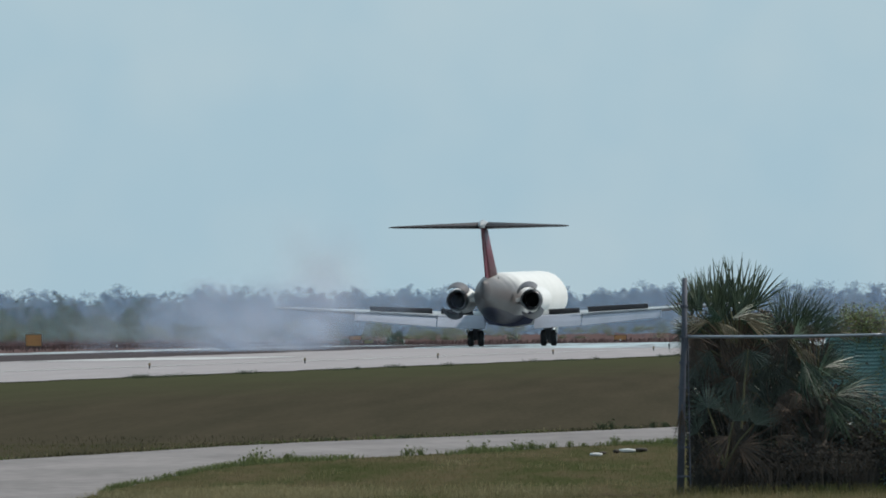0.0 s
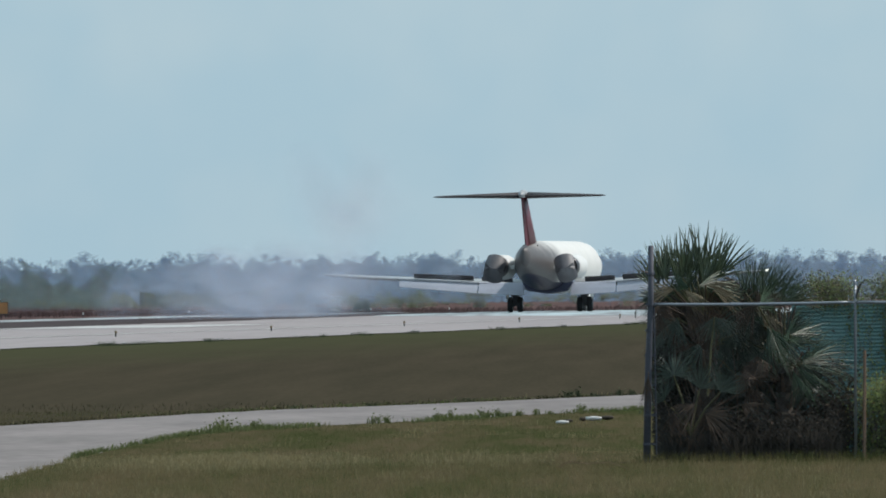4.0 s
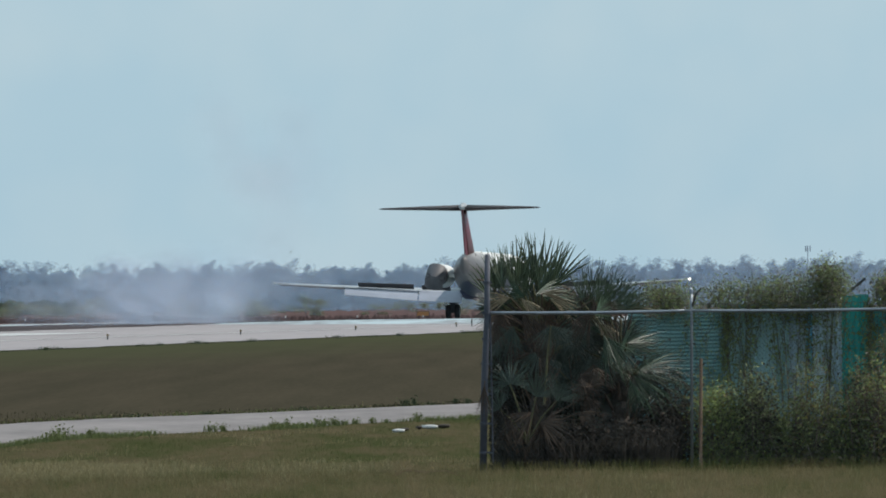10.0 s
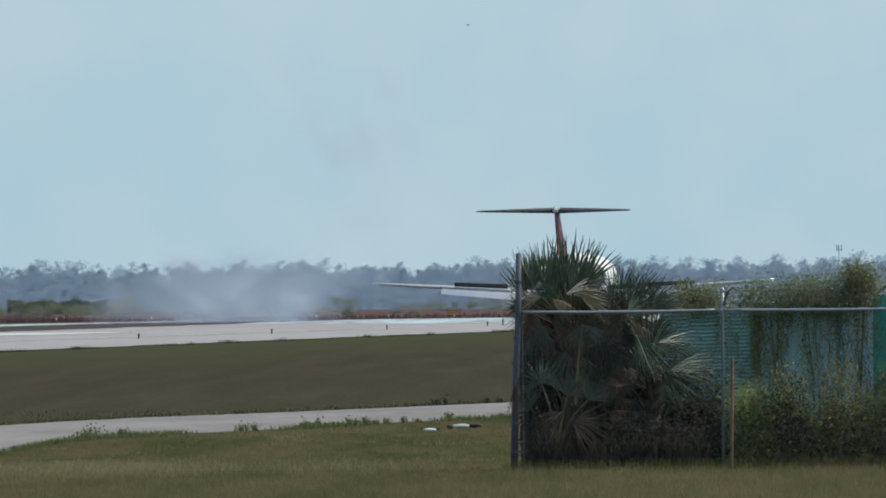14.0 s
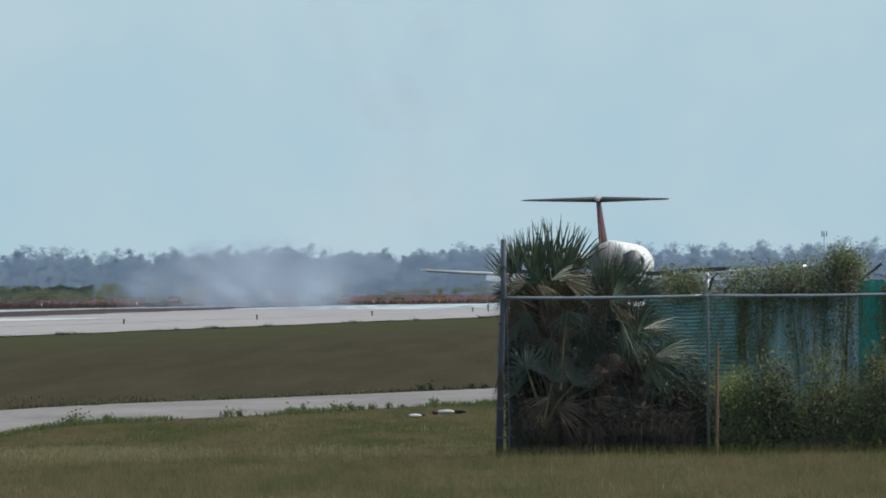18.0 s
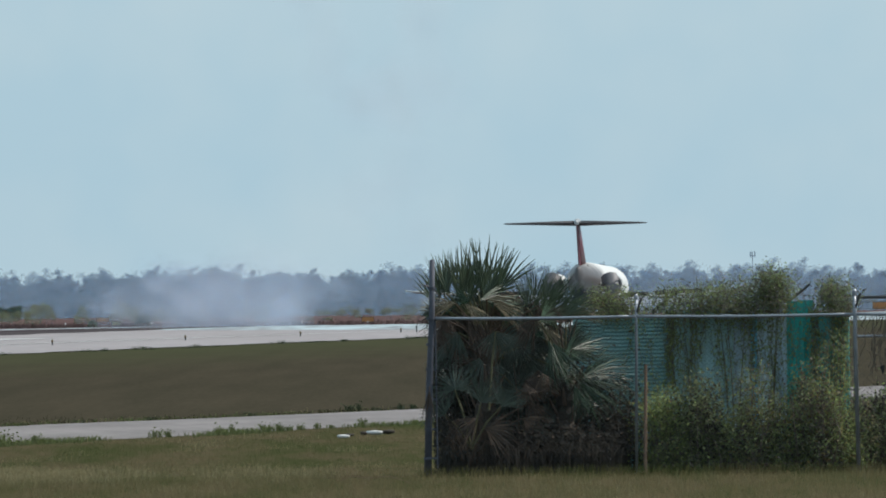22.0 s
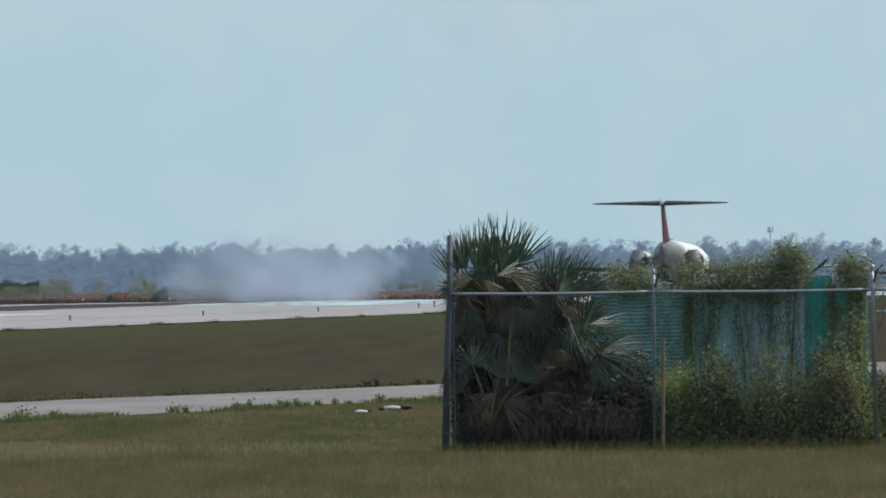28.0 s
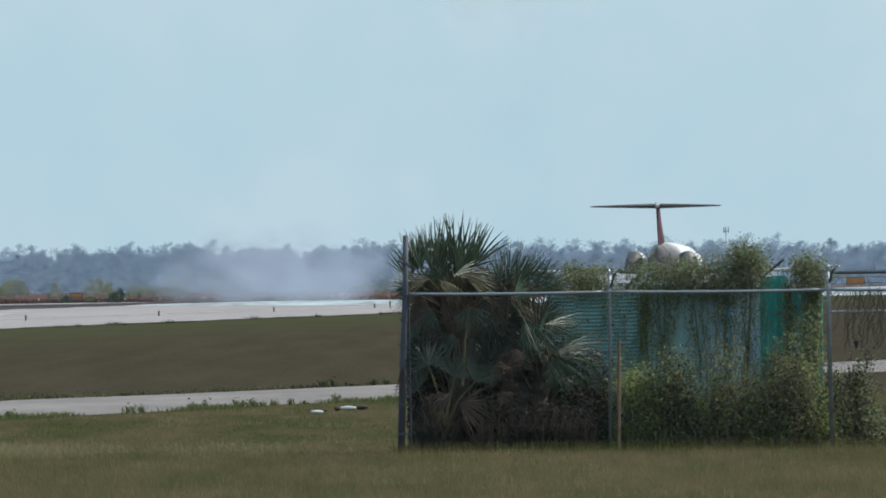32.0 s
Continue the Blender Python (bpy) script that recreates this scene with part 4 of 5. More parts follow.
grow(p1, 95, (0, 0, 1.65), ((84, 2.26, 0.66, 80, -40, 24, 12, 0.22), (98, 2.24, 0.62, 98, -36, 22, 11, 0.20), (66, 2.24, 0.46, -70, -30, 28, 13, 0.25), (112, 2.2, 0.46, 112, -30, 28, 12, 0.2)), M_PALMC, (-0.45, -0.2))
grow(p1, 95, (0, 0, 1.6), ((96, 2.27, 0.46, 92, 24, 18, 7, 0.16), (40, 2.22, 0.34, -96, 12, 26, 8, 0.2), (110, 2.2, 0.40, 112, 18, 22, 8, 0.2), (60, 2.2, 0.36, 130, 20, 24, 8, 0.2)), M_TAN, (-0.5, -0.3), M_DEAD)
for k in range(20):  # dead skirt round the crown's foot
    fan(p1, (0, 0, 1.6), ((rp.uniform(10, 190) - 95) * S, rp.uniform(-0.25, 0.3), rp.uniform(1.75, 2.2)), rp.uniform(0.3, 0.48), rp.uniform(120, 240), rp.uniform(-25, 25), rp.uniform(18, 38), 13, 0.12, M_DEAD, stalk=M_DEAD)
for k in range(9):
    fan(p1, (0, 0, 1.5), ((rp.uniform(8, 45) - 95) * S, rp.uniform(-0.2, 0.3), rp.uniform(1.2, 2.2)), rp.uniform(0.32, 0.46), rp.uniform(155, 205), rp.uniform(-25, 25), 22, 12, 0.05, M_DEAD, stalk=M_DEAD)
# leaves under the rail: one that hangs face on with a long ochre stalk, and shade-coloured ones behind it
grow(p1, 95, (0.02, -0.4, 0.85), ((111, 1.86, 0.40, 172, -12, 62, 26, 0.05),), M_PALMB, (-0.45, -0.42))
grow(p1, 95, (0, 0, 1.55), ((70, 1.75, 0.5, 200, -10, 60, 26, 0.1), (130, 1.9, 0.5, 150, 8, 55, 24, 0.1), (45, 1.85, 0.45, 215, 12, 60, 24, 0.12), (150, 1.7, 0.5, 165, -8, 50, 22, 0.1), (90, 1.55, 0.5, 185, 5, 60, 26, 0.1), (25, 1.7, 0.45, 190, 0, 45, 20, 0.1)), M_PALMB, (-0.2, 0.2))

for k in range(26):  # shade-coloured leaves deep in the crown and under it
    fan(p1, (0, 0.1, 1.4), ((rp.uniform(8, 175) - 95) * S, rp.uniform(0.1, 0.45), rp.uniform(0.95, 2.25)), rp.uniform(0.34, 0.5), rp.uniform(-180, 180), rp.uniform(-30, 30), 75, 22, 0.14, M_PALMB)
for k in range(24):
    fan(p1, (0, 0.1, 1.5), ((rp.uniform(4, 185) - 95) * S, rp.uniform(0.2, 0.55), rp.uniform(1.95, 2.3)), rp.uniform(0.26, 0.4), rp.uniform(-150, 150), rp.uniform(-30, 30), 60, 16, 0.1, M_DEAD if k % 3 == 0 else M_PALMB)
p2 = palm((235 * S, FD + 1.0, 0), "fan palm with arching grey-green fronds behind the fence", 1.3)
grow(p2, 235, (0, 0, 1.25), ((168, 2.16, 0.50, -10, -6, 16, 10, 0.05), (182, 2.19, 0.55, 6, 6, 20, 14, 0.06), (192, 2.16, 0.58, 22, -6, 16, 12, 0.08), (203, 2.10, 0.64, 40, 4, 14, 12, 0.10),
                             (210, 2.06, 0.66, 52, -4, 14, 12, 0.13), (216, 2.03, 0.62, 64, 8, 14, 12, 0.18), (198, 2.06, 0.50, 12, 10, 26, 15, 0.06), (160, 2.08, 0.44, -24, 4, 18, 12, 0.08), (226, 2.0, 0.50, 58, 0, 20, 14, 0.12)), M_PALM)
for k in range(12):
    fan(p2, (0, 0, 1.25), ((rp.uniform(160, 238) - 235) * S, rp.uniform(-0.1, 0.35), rp.uniform(1.98, 2.14)), rp.uniform(0.42, 0.58), 4 + k * 5.4 + rp.uniform(-6, 6), rp.uniform(-10, 10), 16, 9, 0.10, M_PALM)
grow(p2, 235, (0, 0, 1.25), ((200, 1.74, 0.46, -22, -40, 30, 14, 0.05), (204, 1.74, 0.70, 156, 24, 20, 11, 0.10), (212, 1.70, 0.66, 138, 20, 18, 10, 0.14), (208, 1.72, 0.56, 174, 24, 16, 9, 0.08), (190, 1.98, 0.5, 60, -45, 30, 14, 0.1)), M_PALMC, (-0.5, -0.25))
# long drooping leaves towards the next post
grow(p2, 235, (0, 0, 1.2), ((232, 1.50, 0.86, 46, -44, 18, 12, 0.08), (240, 1.46, 0.84, 64, -40, 16, 11, 0.12), (262, 1.28, 0.86, 56, -34, 9, 8, 0.08), (266, 1.27, 0.90, 74, -36, 14, 11, 0.18),
                             (266, 1.25, 0.88, 92, -30, 14, 11, 0.24), (264, 1.23, 0.76, 112, -24, 16, 11, 0.26), (258, 1.2, 0.6, 136, 10, 20, 11, 0.16), (250, 1.16, 0.5, 164, 8, 22, 11, 0.10), (246, 1.62, 0.7, 84, -40, 16, 10, 0.2)), M_PALMC, (-0.5, -0.25))
grow(p2, 235, (0, 0, 1.25), ((236, 1.5, 0.48, 40, -30, 40, 24, 0.05), (216, 1.95, 0.40, 150, 12, 40, 24, 0.1), (238, 1.9, 0.40, 100, 0, 30, 20, 0.2), (190, 1.9, 0.45, 170, 0, 50, 27, 0.1), (180, 1.5, 0.57, 185, 8, 50, 27, 0.1), (220, 1.3, 0.57, 170, -8, 50, 27, 0.1)), M_PALMB, (-0.15, 0.2))
for k in range(12):
    fan(p2, (0, 0.1, 1.2), ((rp.uniform(165, 240) - 235) * S, rp.uniform(0.0, 0.4), rp.uniform(1.5, 2.05)), rp.uniform(0.26, 0.42), rp.uniform(20, 200), rp.uniform(-30, 30), 55, 17, 0.14, M_PALMB)
for k in range(7):
    fan(p2, (0, 0, 1.25), ((rp.uniform(165, 262) - 235) * S, rp.uniform(-0.25, 0.1), rp.uniform(1.85, 2.12)), rp.uniform(0.26, 0.4), rp.uniform(60, 170), rp.uniform(-20, 20), 24, 9, 0.2, M_TAN if k % 3 == 0 else M_DEAD, stalk=M_DEAD)
for k in range(9):  # brown dead heap between the two palms
    fan(p2, (0, 0, 1.0), ((rp.uniform(150, 200) - 235) * S, rp.uniform(-0.5, -0.2), rp.uniform(1.05, 1.35)), rp.uniform(0.22, 0.36), rp.uniform(90, 270), rp.uniform(-35, 35), 40, 16, 0.2, M_DEAD, stalk=M_DEAD)

for k in range(20):
    fan(p2, (0, 0.1, 1.1), ((rp.uniform(150, 255) - 235) * S, rp.uniform(0.0, 0.4), rp.uniform(0.6, 1.35)), rp.uniform(0.3, 0.46), rp.uniform(20, 200), rp.uniform(-30, 30), 70, 20, 0.16, M_PALMB)
p3 = palm((60 * S, FD + 0.5, 0), "young fan palm half hidden in dark undergrowth", 0.4)
grow(p3, 60, (0.05, -0.1, 0.35), ((38, 1.12, 0.38, -8, -14, 105, 40, 0.05), (84, 0.95, 0.4, 20, 15, 70, 28, 0.1), (20, 0.8, 0.36, -40, 20, 70, 28, 0.1), (120, 0.9, 0.40, 30, 12, 60, 24, 0.12)), M_PALMB, (-0.35, -0.1))
for k in range(8):
    fan(p3, (0, 0, 0.3), ((rp.uniform(20, 200) - 60) * S, rp.uniform(-0.2, 0.2), rp.uniform(0.5, 1.0)), rp.uniform(0.35, 0.55), rp.uniform(90, 250), rp.uniform(-30, 30), 40, 14, 0.2, M_DEAD, stalk=M_DEAD)
hang = thing("dead_frond", "brown dead palm frond hanging on the corner post", "palm frond", pose(-0.055, FD - 0.09, 1.12))
part("leaf", frond_mesh(rp, (0, 0, 0), 0.5, 182, 0, 0, 15, 9, 0.02, 0.3, M_DEAD), hang)
part("stalk", Geo().tube([(0, 0.1, 0.08), (0.005, 0.02, 0.03), (0, 0, -0.03)], [0.006, 0.007, 0.01], 6).mesh("stalk", M_DEAD), hang)
part("dead_leaf", Geo().tube([(0.1 - 95 * S, -0.5, 2.30), (0.0 - 95 * S, -0.55, 2.42), (-0.10 - 95 * S, -0.55, 2.455), (-0.16 - 95 * S, -0.55, 2.455)], [0.01, 0.012, 0.010, 0.003], 5).mesh("dead_leaf", M_DEAD), p1)


# ---- shrubs, vines and undergrowth ----
def cloud_points(rng, boxes):
    """Points gathered in ragged clumps; each box gives its middle, half sizes and count."""
    out = []
    for c, h, n in boxes:
        k = max(4, n // 120)
        cl = np.array(c) + rng.uniform(-1, 1, (k, 3)) * np.array(h)
        pick = cl[rng.integers(0, k, n)]
        out.append(pick + rng.normal(size=(n, 3)) * (np.array(h) * 0.22 + 0.05))
    return np.concatenate(out)


def shrub(name, label, at, boxes, size, materials, weights, seed, twigs=30):
    rng = np.random.default_rng(seed)
    ob = thing(name, label, "shrub", pose(*at), "hedge along the fence")
    pts = cloud_points(rng, boxes)
    pts = pts[(pts[:, 2] > 0.02) & (pts[:, 0] + at[0] > 0.0)]
    sl = rng.choice(len(materials), len(pts), p=weights)
    tagged(part("foliage", leaves("foliage", pts, size, materials, rng, sl), ob), kind="stuff")
    g = Geo()
    for k in range(twigs):
        e = pts[rng.integers(0, len(pts))]
        b = np.array([e[0] * 0.6, e[1] * 0.5, 0.0])
        m = (b + e) / 2 + rng.normal(size=3) * 0.06
        g.tube([b - (0, 0, 0.05), m, e], [0.012, 0.008, 0.003], 4)
    tagged(part("stem_tangle", g.mesh("stem_tangle", M_TWIG), ob), kind="stuff")
    return ob


under = shrub("dark_undergrowth", "tangled undergrowth with brown litter at the fence foot, shade in its colour", (180 * S, FD + 1.0, 0),
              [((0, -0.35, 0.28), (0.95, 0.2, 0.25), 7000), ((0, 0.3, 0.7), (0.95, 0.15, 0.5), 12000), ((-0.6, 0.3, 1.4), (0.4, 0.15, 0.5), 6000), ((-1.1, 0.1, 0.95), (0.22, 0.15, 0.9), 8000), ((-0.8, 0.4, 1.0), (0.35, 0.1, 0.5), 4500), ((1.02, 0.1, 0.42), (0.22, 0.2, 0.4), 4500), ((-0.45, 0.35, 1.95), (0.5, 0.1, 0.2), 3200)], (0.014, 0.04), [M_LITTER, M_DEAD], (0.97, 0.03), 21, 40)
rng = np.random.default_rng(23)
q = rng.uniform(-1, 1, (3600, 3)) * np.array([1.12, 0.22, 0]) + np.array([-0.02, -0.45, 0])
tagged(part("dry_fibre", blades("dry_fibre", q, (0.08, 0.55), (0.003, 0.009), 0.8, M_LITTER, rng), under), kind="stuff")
# The M_LITTER leaves also stand for shaded gaps inside the shrubs.
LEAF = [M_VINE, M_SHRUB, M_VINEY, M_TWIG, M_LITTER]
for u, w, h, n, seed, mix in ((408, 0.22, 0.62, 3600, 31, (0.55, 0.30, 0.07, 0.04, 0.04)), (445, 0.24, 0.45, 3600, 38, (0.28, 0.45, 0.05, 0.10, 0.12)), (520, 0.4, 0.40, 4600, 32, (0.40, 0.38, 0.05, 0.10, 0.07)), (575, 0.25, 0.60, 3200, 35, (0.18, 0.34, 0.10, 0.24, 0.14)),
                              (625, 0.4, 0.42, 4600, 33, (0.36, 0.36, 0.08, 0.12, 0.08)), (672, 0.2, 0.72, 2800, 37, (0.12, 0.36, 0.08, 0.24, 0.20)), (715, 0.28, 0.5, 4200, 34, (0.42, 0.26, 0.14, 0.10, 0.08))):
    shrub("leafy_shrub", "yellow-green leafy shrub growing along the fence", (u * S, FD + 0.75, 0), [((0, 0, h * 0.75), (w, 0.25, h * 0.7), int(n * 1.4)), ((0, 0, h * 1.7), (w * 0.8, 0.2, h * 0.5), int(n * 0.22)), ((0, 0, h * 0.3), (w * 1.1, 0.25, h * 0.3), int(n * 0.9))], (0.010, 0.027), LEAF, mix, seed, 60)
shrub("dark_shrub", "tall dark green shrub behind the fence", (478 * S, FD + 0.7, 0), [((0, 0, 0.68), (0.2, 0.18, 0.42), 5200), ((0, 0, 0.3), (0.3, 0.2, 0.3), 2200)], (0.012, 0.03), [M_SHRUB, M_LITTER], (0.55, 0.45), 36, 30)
shrub("dry_shrub", "brown half-dry shrub among the hedge", (690 * S, FD + 0.6, 0), [((0, 0, 0.55), (0.16, 0.12, 0.45), 1300)], (0.012, 0.03), [M_TWIG, M_VINEY, M_SHRUB], (0.5, 0.25, 0.25), 39, 60)
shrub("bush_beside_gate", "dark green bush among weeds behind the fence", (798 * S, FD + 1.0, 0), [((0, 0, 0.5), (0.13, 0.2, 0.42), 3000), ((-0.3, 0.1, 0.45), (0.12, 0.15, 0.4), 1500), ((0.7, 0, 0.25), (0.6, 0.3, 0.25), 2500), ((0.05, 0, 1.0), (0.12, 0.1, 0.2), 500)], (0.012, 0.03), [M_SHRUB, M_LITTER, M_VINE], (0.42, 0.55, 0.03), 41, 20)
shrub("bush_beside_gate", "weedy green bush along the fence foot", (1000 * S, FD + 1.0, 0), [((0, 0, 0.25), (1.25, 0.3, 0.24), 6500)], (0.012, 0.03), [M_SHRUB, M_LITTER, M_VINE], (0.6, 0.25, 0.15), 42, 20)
for u, z, w, h, n, seed in ((500, 2.16, 0.65, 0.18, 6000, 51), (555, 2.25, 0.42, 0.19, 4200, 53), (615, 2.36, 0.16, 0.18, 3600, 52), (722, 2.24, 0.16, 0.15, 3200, 54), (318, 2.17, 0.24, 0.15, 3800, 55)):
    shrub("creeper_crown", "tangled vine heaped over the screen top", (u * S, FD + 1.92, 0), [((0, 0, z), (w, 0.16, h), int(n * 1.3))], (0.008, 0.022), [M_VINE, M_SHRUB, M_VINEY, M_TWIG], (0.20, 0.46, 0.05, 0.29), seed, 5)
def hanging_vine(u, w, strands, seed):
    """A few thin strands that hang down the screen, set with small leaves."""
    rng = np.random.default_rng(seed)
    ob = thing("hanging_vine", "green vine hanging down the sheet screen", "vine", pose(u * S, FD + 1.8, 0), "hanging vines")
    g, pts = Geo(), []
    for k in range(strands):
        p = np.array([rng.uniform(-w, w), rng.uniform(-0.03, 0.03), rng.uniform(1.98, 2.15)])
        end, line = rng.uniform(0.55, 1.7), []
        while p[2] > end:
            line.append(tuple(p))
            m = rng.integers(2, 6)
            pts.append(p + rng.normal(size=(m, 3)) * np.array([0.03, 0.02, 0.03]))
            p = p + np.array([rng.normal() * 0.022, rng.normal() * 0.004, -rng.uniform(0.05, 0.09)])
        if len(line) > 1:
            g.tube(line, 0.0035, 3)
    pts = np.concatenate(pts)
    sl = rng.choice(4, len(pts), p=(0.66, 0.26, 0.05, 0.03))
    tagged(part("foliage", leaves("foliage", pts, (0.011, 0.028), [M_VINE, M_SHRUB, M_VINEY, M_DEAD], rng, sl), ob), kind="stuff")
    tagged(part("stem_tangle", g.mesh("stem_tangle", M_TWIG), ob), kind="stuff")


for u, w, k, seed in ((362, 0.05, 4, 61), (392, 0.18, 4, 62), (424, 0.07, 12, 63), (436, 0.16, 11, 73), (458, 0.2, 11, 64), (496, 0.24, 12, 65), (532, 0.23, 9, 66), (572, 0.12, 9, 67), (606, 0.17, 11, 68), (640, 0.12, 5, 69), (688, 0.14, 18, 70), (728, 0.12, 20, 71)):
    hanging_vine(u, w, k, seed)
shrub("climbing_shrub", "leafy climber spreading over the teal sheets", (694 * S, FD + 1.6, 0), [((0, 0, 0.95), (0.26, 0.1, 0.35), 2600), ((-0.28, 0, 0.85), (0.22, 0.1, 0.3), 2200), ((0.1, 0, 1.3), (0.2, 0.08, 0.4), 900)], (0.010, 0.024), [M_SHRUB, M_VINE, M_TWIG], (0.6, 0.25, 0.15), 72, 24)
scrap = thing("plastic_scrap", "torn dark plastic scrap caught in the fence mesh", "litter", pose(795 * S, FD - 0.04, 1.32), data=Geo().rings([[(-0.032, -0.005, 0.05), (0.03, -0.008, 0.055), (0.03, 0.003, 0.055), (-0.032, 0.004, 0.05)], [(-0.02, -0.012, -0.005), (0.024, -0.01, 0.0), (0.024, 0.0, 0.0), (-0.02, -0.002, -0.005)], [(-0.002, -0.006, -0.055), (0.008, -0.006, -0.052), (0.008, 0.0, -0.052), (-0.002, 0.0, -0.055)]]).mesh("plastic_scrap", M_SOOT))
# bare twigs over the hedge
rng = np.random.default_rng(77)
g = Geo()
for k in range(130):
    x = rng.uniform(430, 1150) * S
    z = 2.15 if x < 5.4 else rng.uniform(1.4, 2.2)
    p = np.array([x, rng.uniform(-0.2, 0.2), z - 0.1])
    pts = [p]
    d = np.array([rng.normal() * 0.35, 0, 1.0])
    for j in range(4):
        d = d + rng.normal(size=3) * 0.35
        pts.append(pts[-1] + d * rng.uniform(0.05, 0.11))
    g.tube([tuple(q) for q in pts], [0.004, 0.003, 0.0025, 0.002, 0.0015], 3)
thing("bare_twigs", "bare grey vine twigs sprouting above the hedge", "twigs", pose(0, FD + 1.5, 0), kind="stuff", data=g.mesh("bare_twigs", M_TWIG))
g = Geo()
for k in range(190):
    x = rng.uniform(762, 1150) * S
    pts = [np.array([x, 0, 2.05])]
    for j in range(6):
        pts.append(pts[-1] + np.array([rng.normal() * 0.04, 0, -rng.uniform(0.05, 0.2)]))
    g.tube([tuple(q) for q in pts], 0.005, 3)
thing("dry_vines", "dry vine strands hanging in the fence mesh", "vines", pose(0, FD + 0.03, 0), kind="stuff", data=g.mesh("dry_vines", M_TWIG))

# ---- grass ----
RG = np.random.default_rng(3)


def road_clear(p):
    """Keeps the points that stand off the road."""
    ks = np.linspace(0, len(NEAR_EDGE) - 1, 200)
    e0 = np.array([tuple(edge_at(NEAR_EDGE, k)) for k in ks])
    e1 = np.array([tuple(edge_at(FAR_EDGE, k)) for k in ks])
    ring = np.concatenate([e0, e1[::-1]])
    inside = np.zeros(len(p), bool)
    for q, w in zip(ring, np.roll(ring, -1, 0)):
        cross = (q[1] > p[:, 1]) != (w[1] > p[:, 1])
        inside ^= cross & (p[:, 0] < (w[0] - q[0]) * (p[:, 1] - q[1]) / (w[1] - q[1] + 1e-12) + q[0])
    return ~inside


def near_points(n, y0, y1, x0=-9.5, x1=9.5):
    y = y0 + (y1 - y0) * RG.random(n)
    x = (x0 + (x1 - x0) * RG.random(n)) * y / 200.0
    p = np.c_[x, y, np.zeros(n)]
    return p[road_clear(p)]


pts = np.concatenate([near_points(130000, 196, 292), near_points(30000, 188, 200)])
thing("grass", "low olive-brown turf before the road", "grass", kind="stuff", data=blades("grass", pts, (0.012, 0.05), (0.0015, 0.0038), 1.4, M_BLADE, RG))
pts = near_points(120000, 150, 200)
thing("tall_grass", "rough olive grass with brown patches before the fence", "grass", kind="stuff", data=blades("tall_grass", pts, (0.03, 0.12), (0.0014, 0.0034), 0.8, M_TALL, RG))
pts = near_points(2600, 150, 215)
thing("grass_stalks", "sparse pale seed stalks standing in the turf", "grass", kind="stuff", data=blades("grass_stalks", pts, (0.10, 0.24), (0.0012, 0.0025), 0.35, M_STRAW, RG))
cl = near_points(420, 155, 260)
w = np.array([noise.noise(Vector((p[0] * 0.35, p[1] * 0.06, 3))) for p in cl])
cl = cl[w > 0.05]
cl = np.concatenate([cl, RG.normal(size=(380, 3)) * np.array([0.9, 4.0, 0]) + np.array([-5.7, 204, 0]), RG.normal(size=(60, 3)) * np.array([0.6, 4.0, 0]) + np.array([-2.2, 205, 0])])
pts = np.repeat(cl, 40, 0) + RG.normal(size=(len(cl) * 40, 3)) * np.array([0.18, 0.5, 0])
pts = pts[road_clear(pts)]
thing("straw_grass", "pale dry straw tufts in the turf", "grass", kind="stuff", data=blades("straw_grass", pts, (0.04, 0.13), (0.002, 0.0045), 0.9, M_STRAW, RG))
x = RG.uniform(-0.2, 9.0, 5200)
pts = np.c_[x, FD - np.abs(RG.normal(size=5200)) * 0.7, np.zeros(5200)]
thing("fence_foot_grass", "tall dry grass along the fence foot", "grass", kind="stuff", data=blades("fence_foot_grass", pts, (0.03, 0.20), (0.002, 0.0045), 0.7, M_BLADE, RG))
M_FIELDB = mat("field_blade", (0.092, 0.077, 0.046), (0.056, 0.055, 0.031), 0.25, 0.9, island=0.25, spec=0.0, fine=1.5, stretch=(1, 0.2, 1), through_light=0.2)
pts = near_points(3000, 286, 308, -12, 12)
thing("field_grass", "brown-olive grass of the field behind the road", "grass", kind="stuff", data=blades("field_grass", pts, (0.03, 0.10), (0.004, 0.008), 1.0, M_FIELDB, RG))


def weed(p, r, h, seed, label, leaf):
    rng = np.random.default_rng(seed)
    n = int(46 * max(1, r / 0.12))
    c = rng.normal(size=(n, 3)) * np.array([r * 0.5, r * 0.5, h * 0.3]) + np.array([0, 0, h * 0.45])
    c[:, 2] = np.abs(c[:, 2])
    ob = thing("weed", label, "weed", pose(*p), "weeds along the road and runway")
    tagged(part("foliage", leaves("foliage", c, (h * 0.07, h * 0.20), leaf, rng), ob), kind="stuff")
    tagged(part("stem_tangle", blades("stem_tangle", rng.normal(size=(30, 3)) * np.array([r * 0.4, r * 0.4, 0]), (h * 0.6, h * 1.1), (0.006, 0.012), 0.5, leaf, rng), ob), kind="stuff")
    return ob


rw_ = random.Random(9)


def beside(edge, u):
    """The point of a road edge in the direction u across the fence's plan."""
    return min((edge_at(edge, k * 0.02) for k in range(100, 540)), key=lambda p: abs(p.x * F / p.y - u))


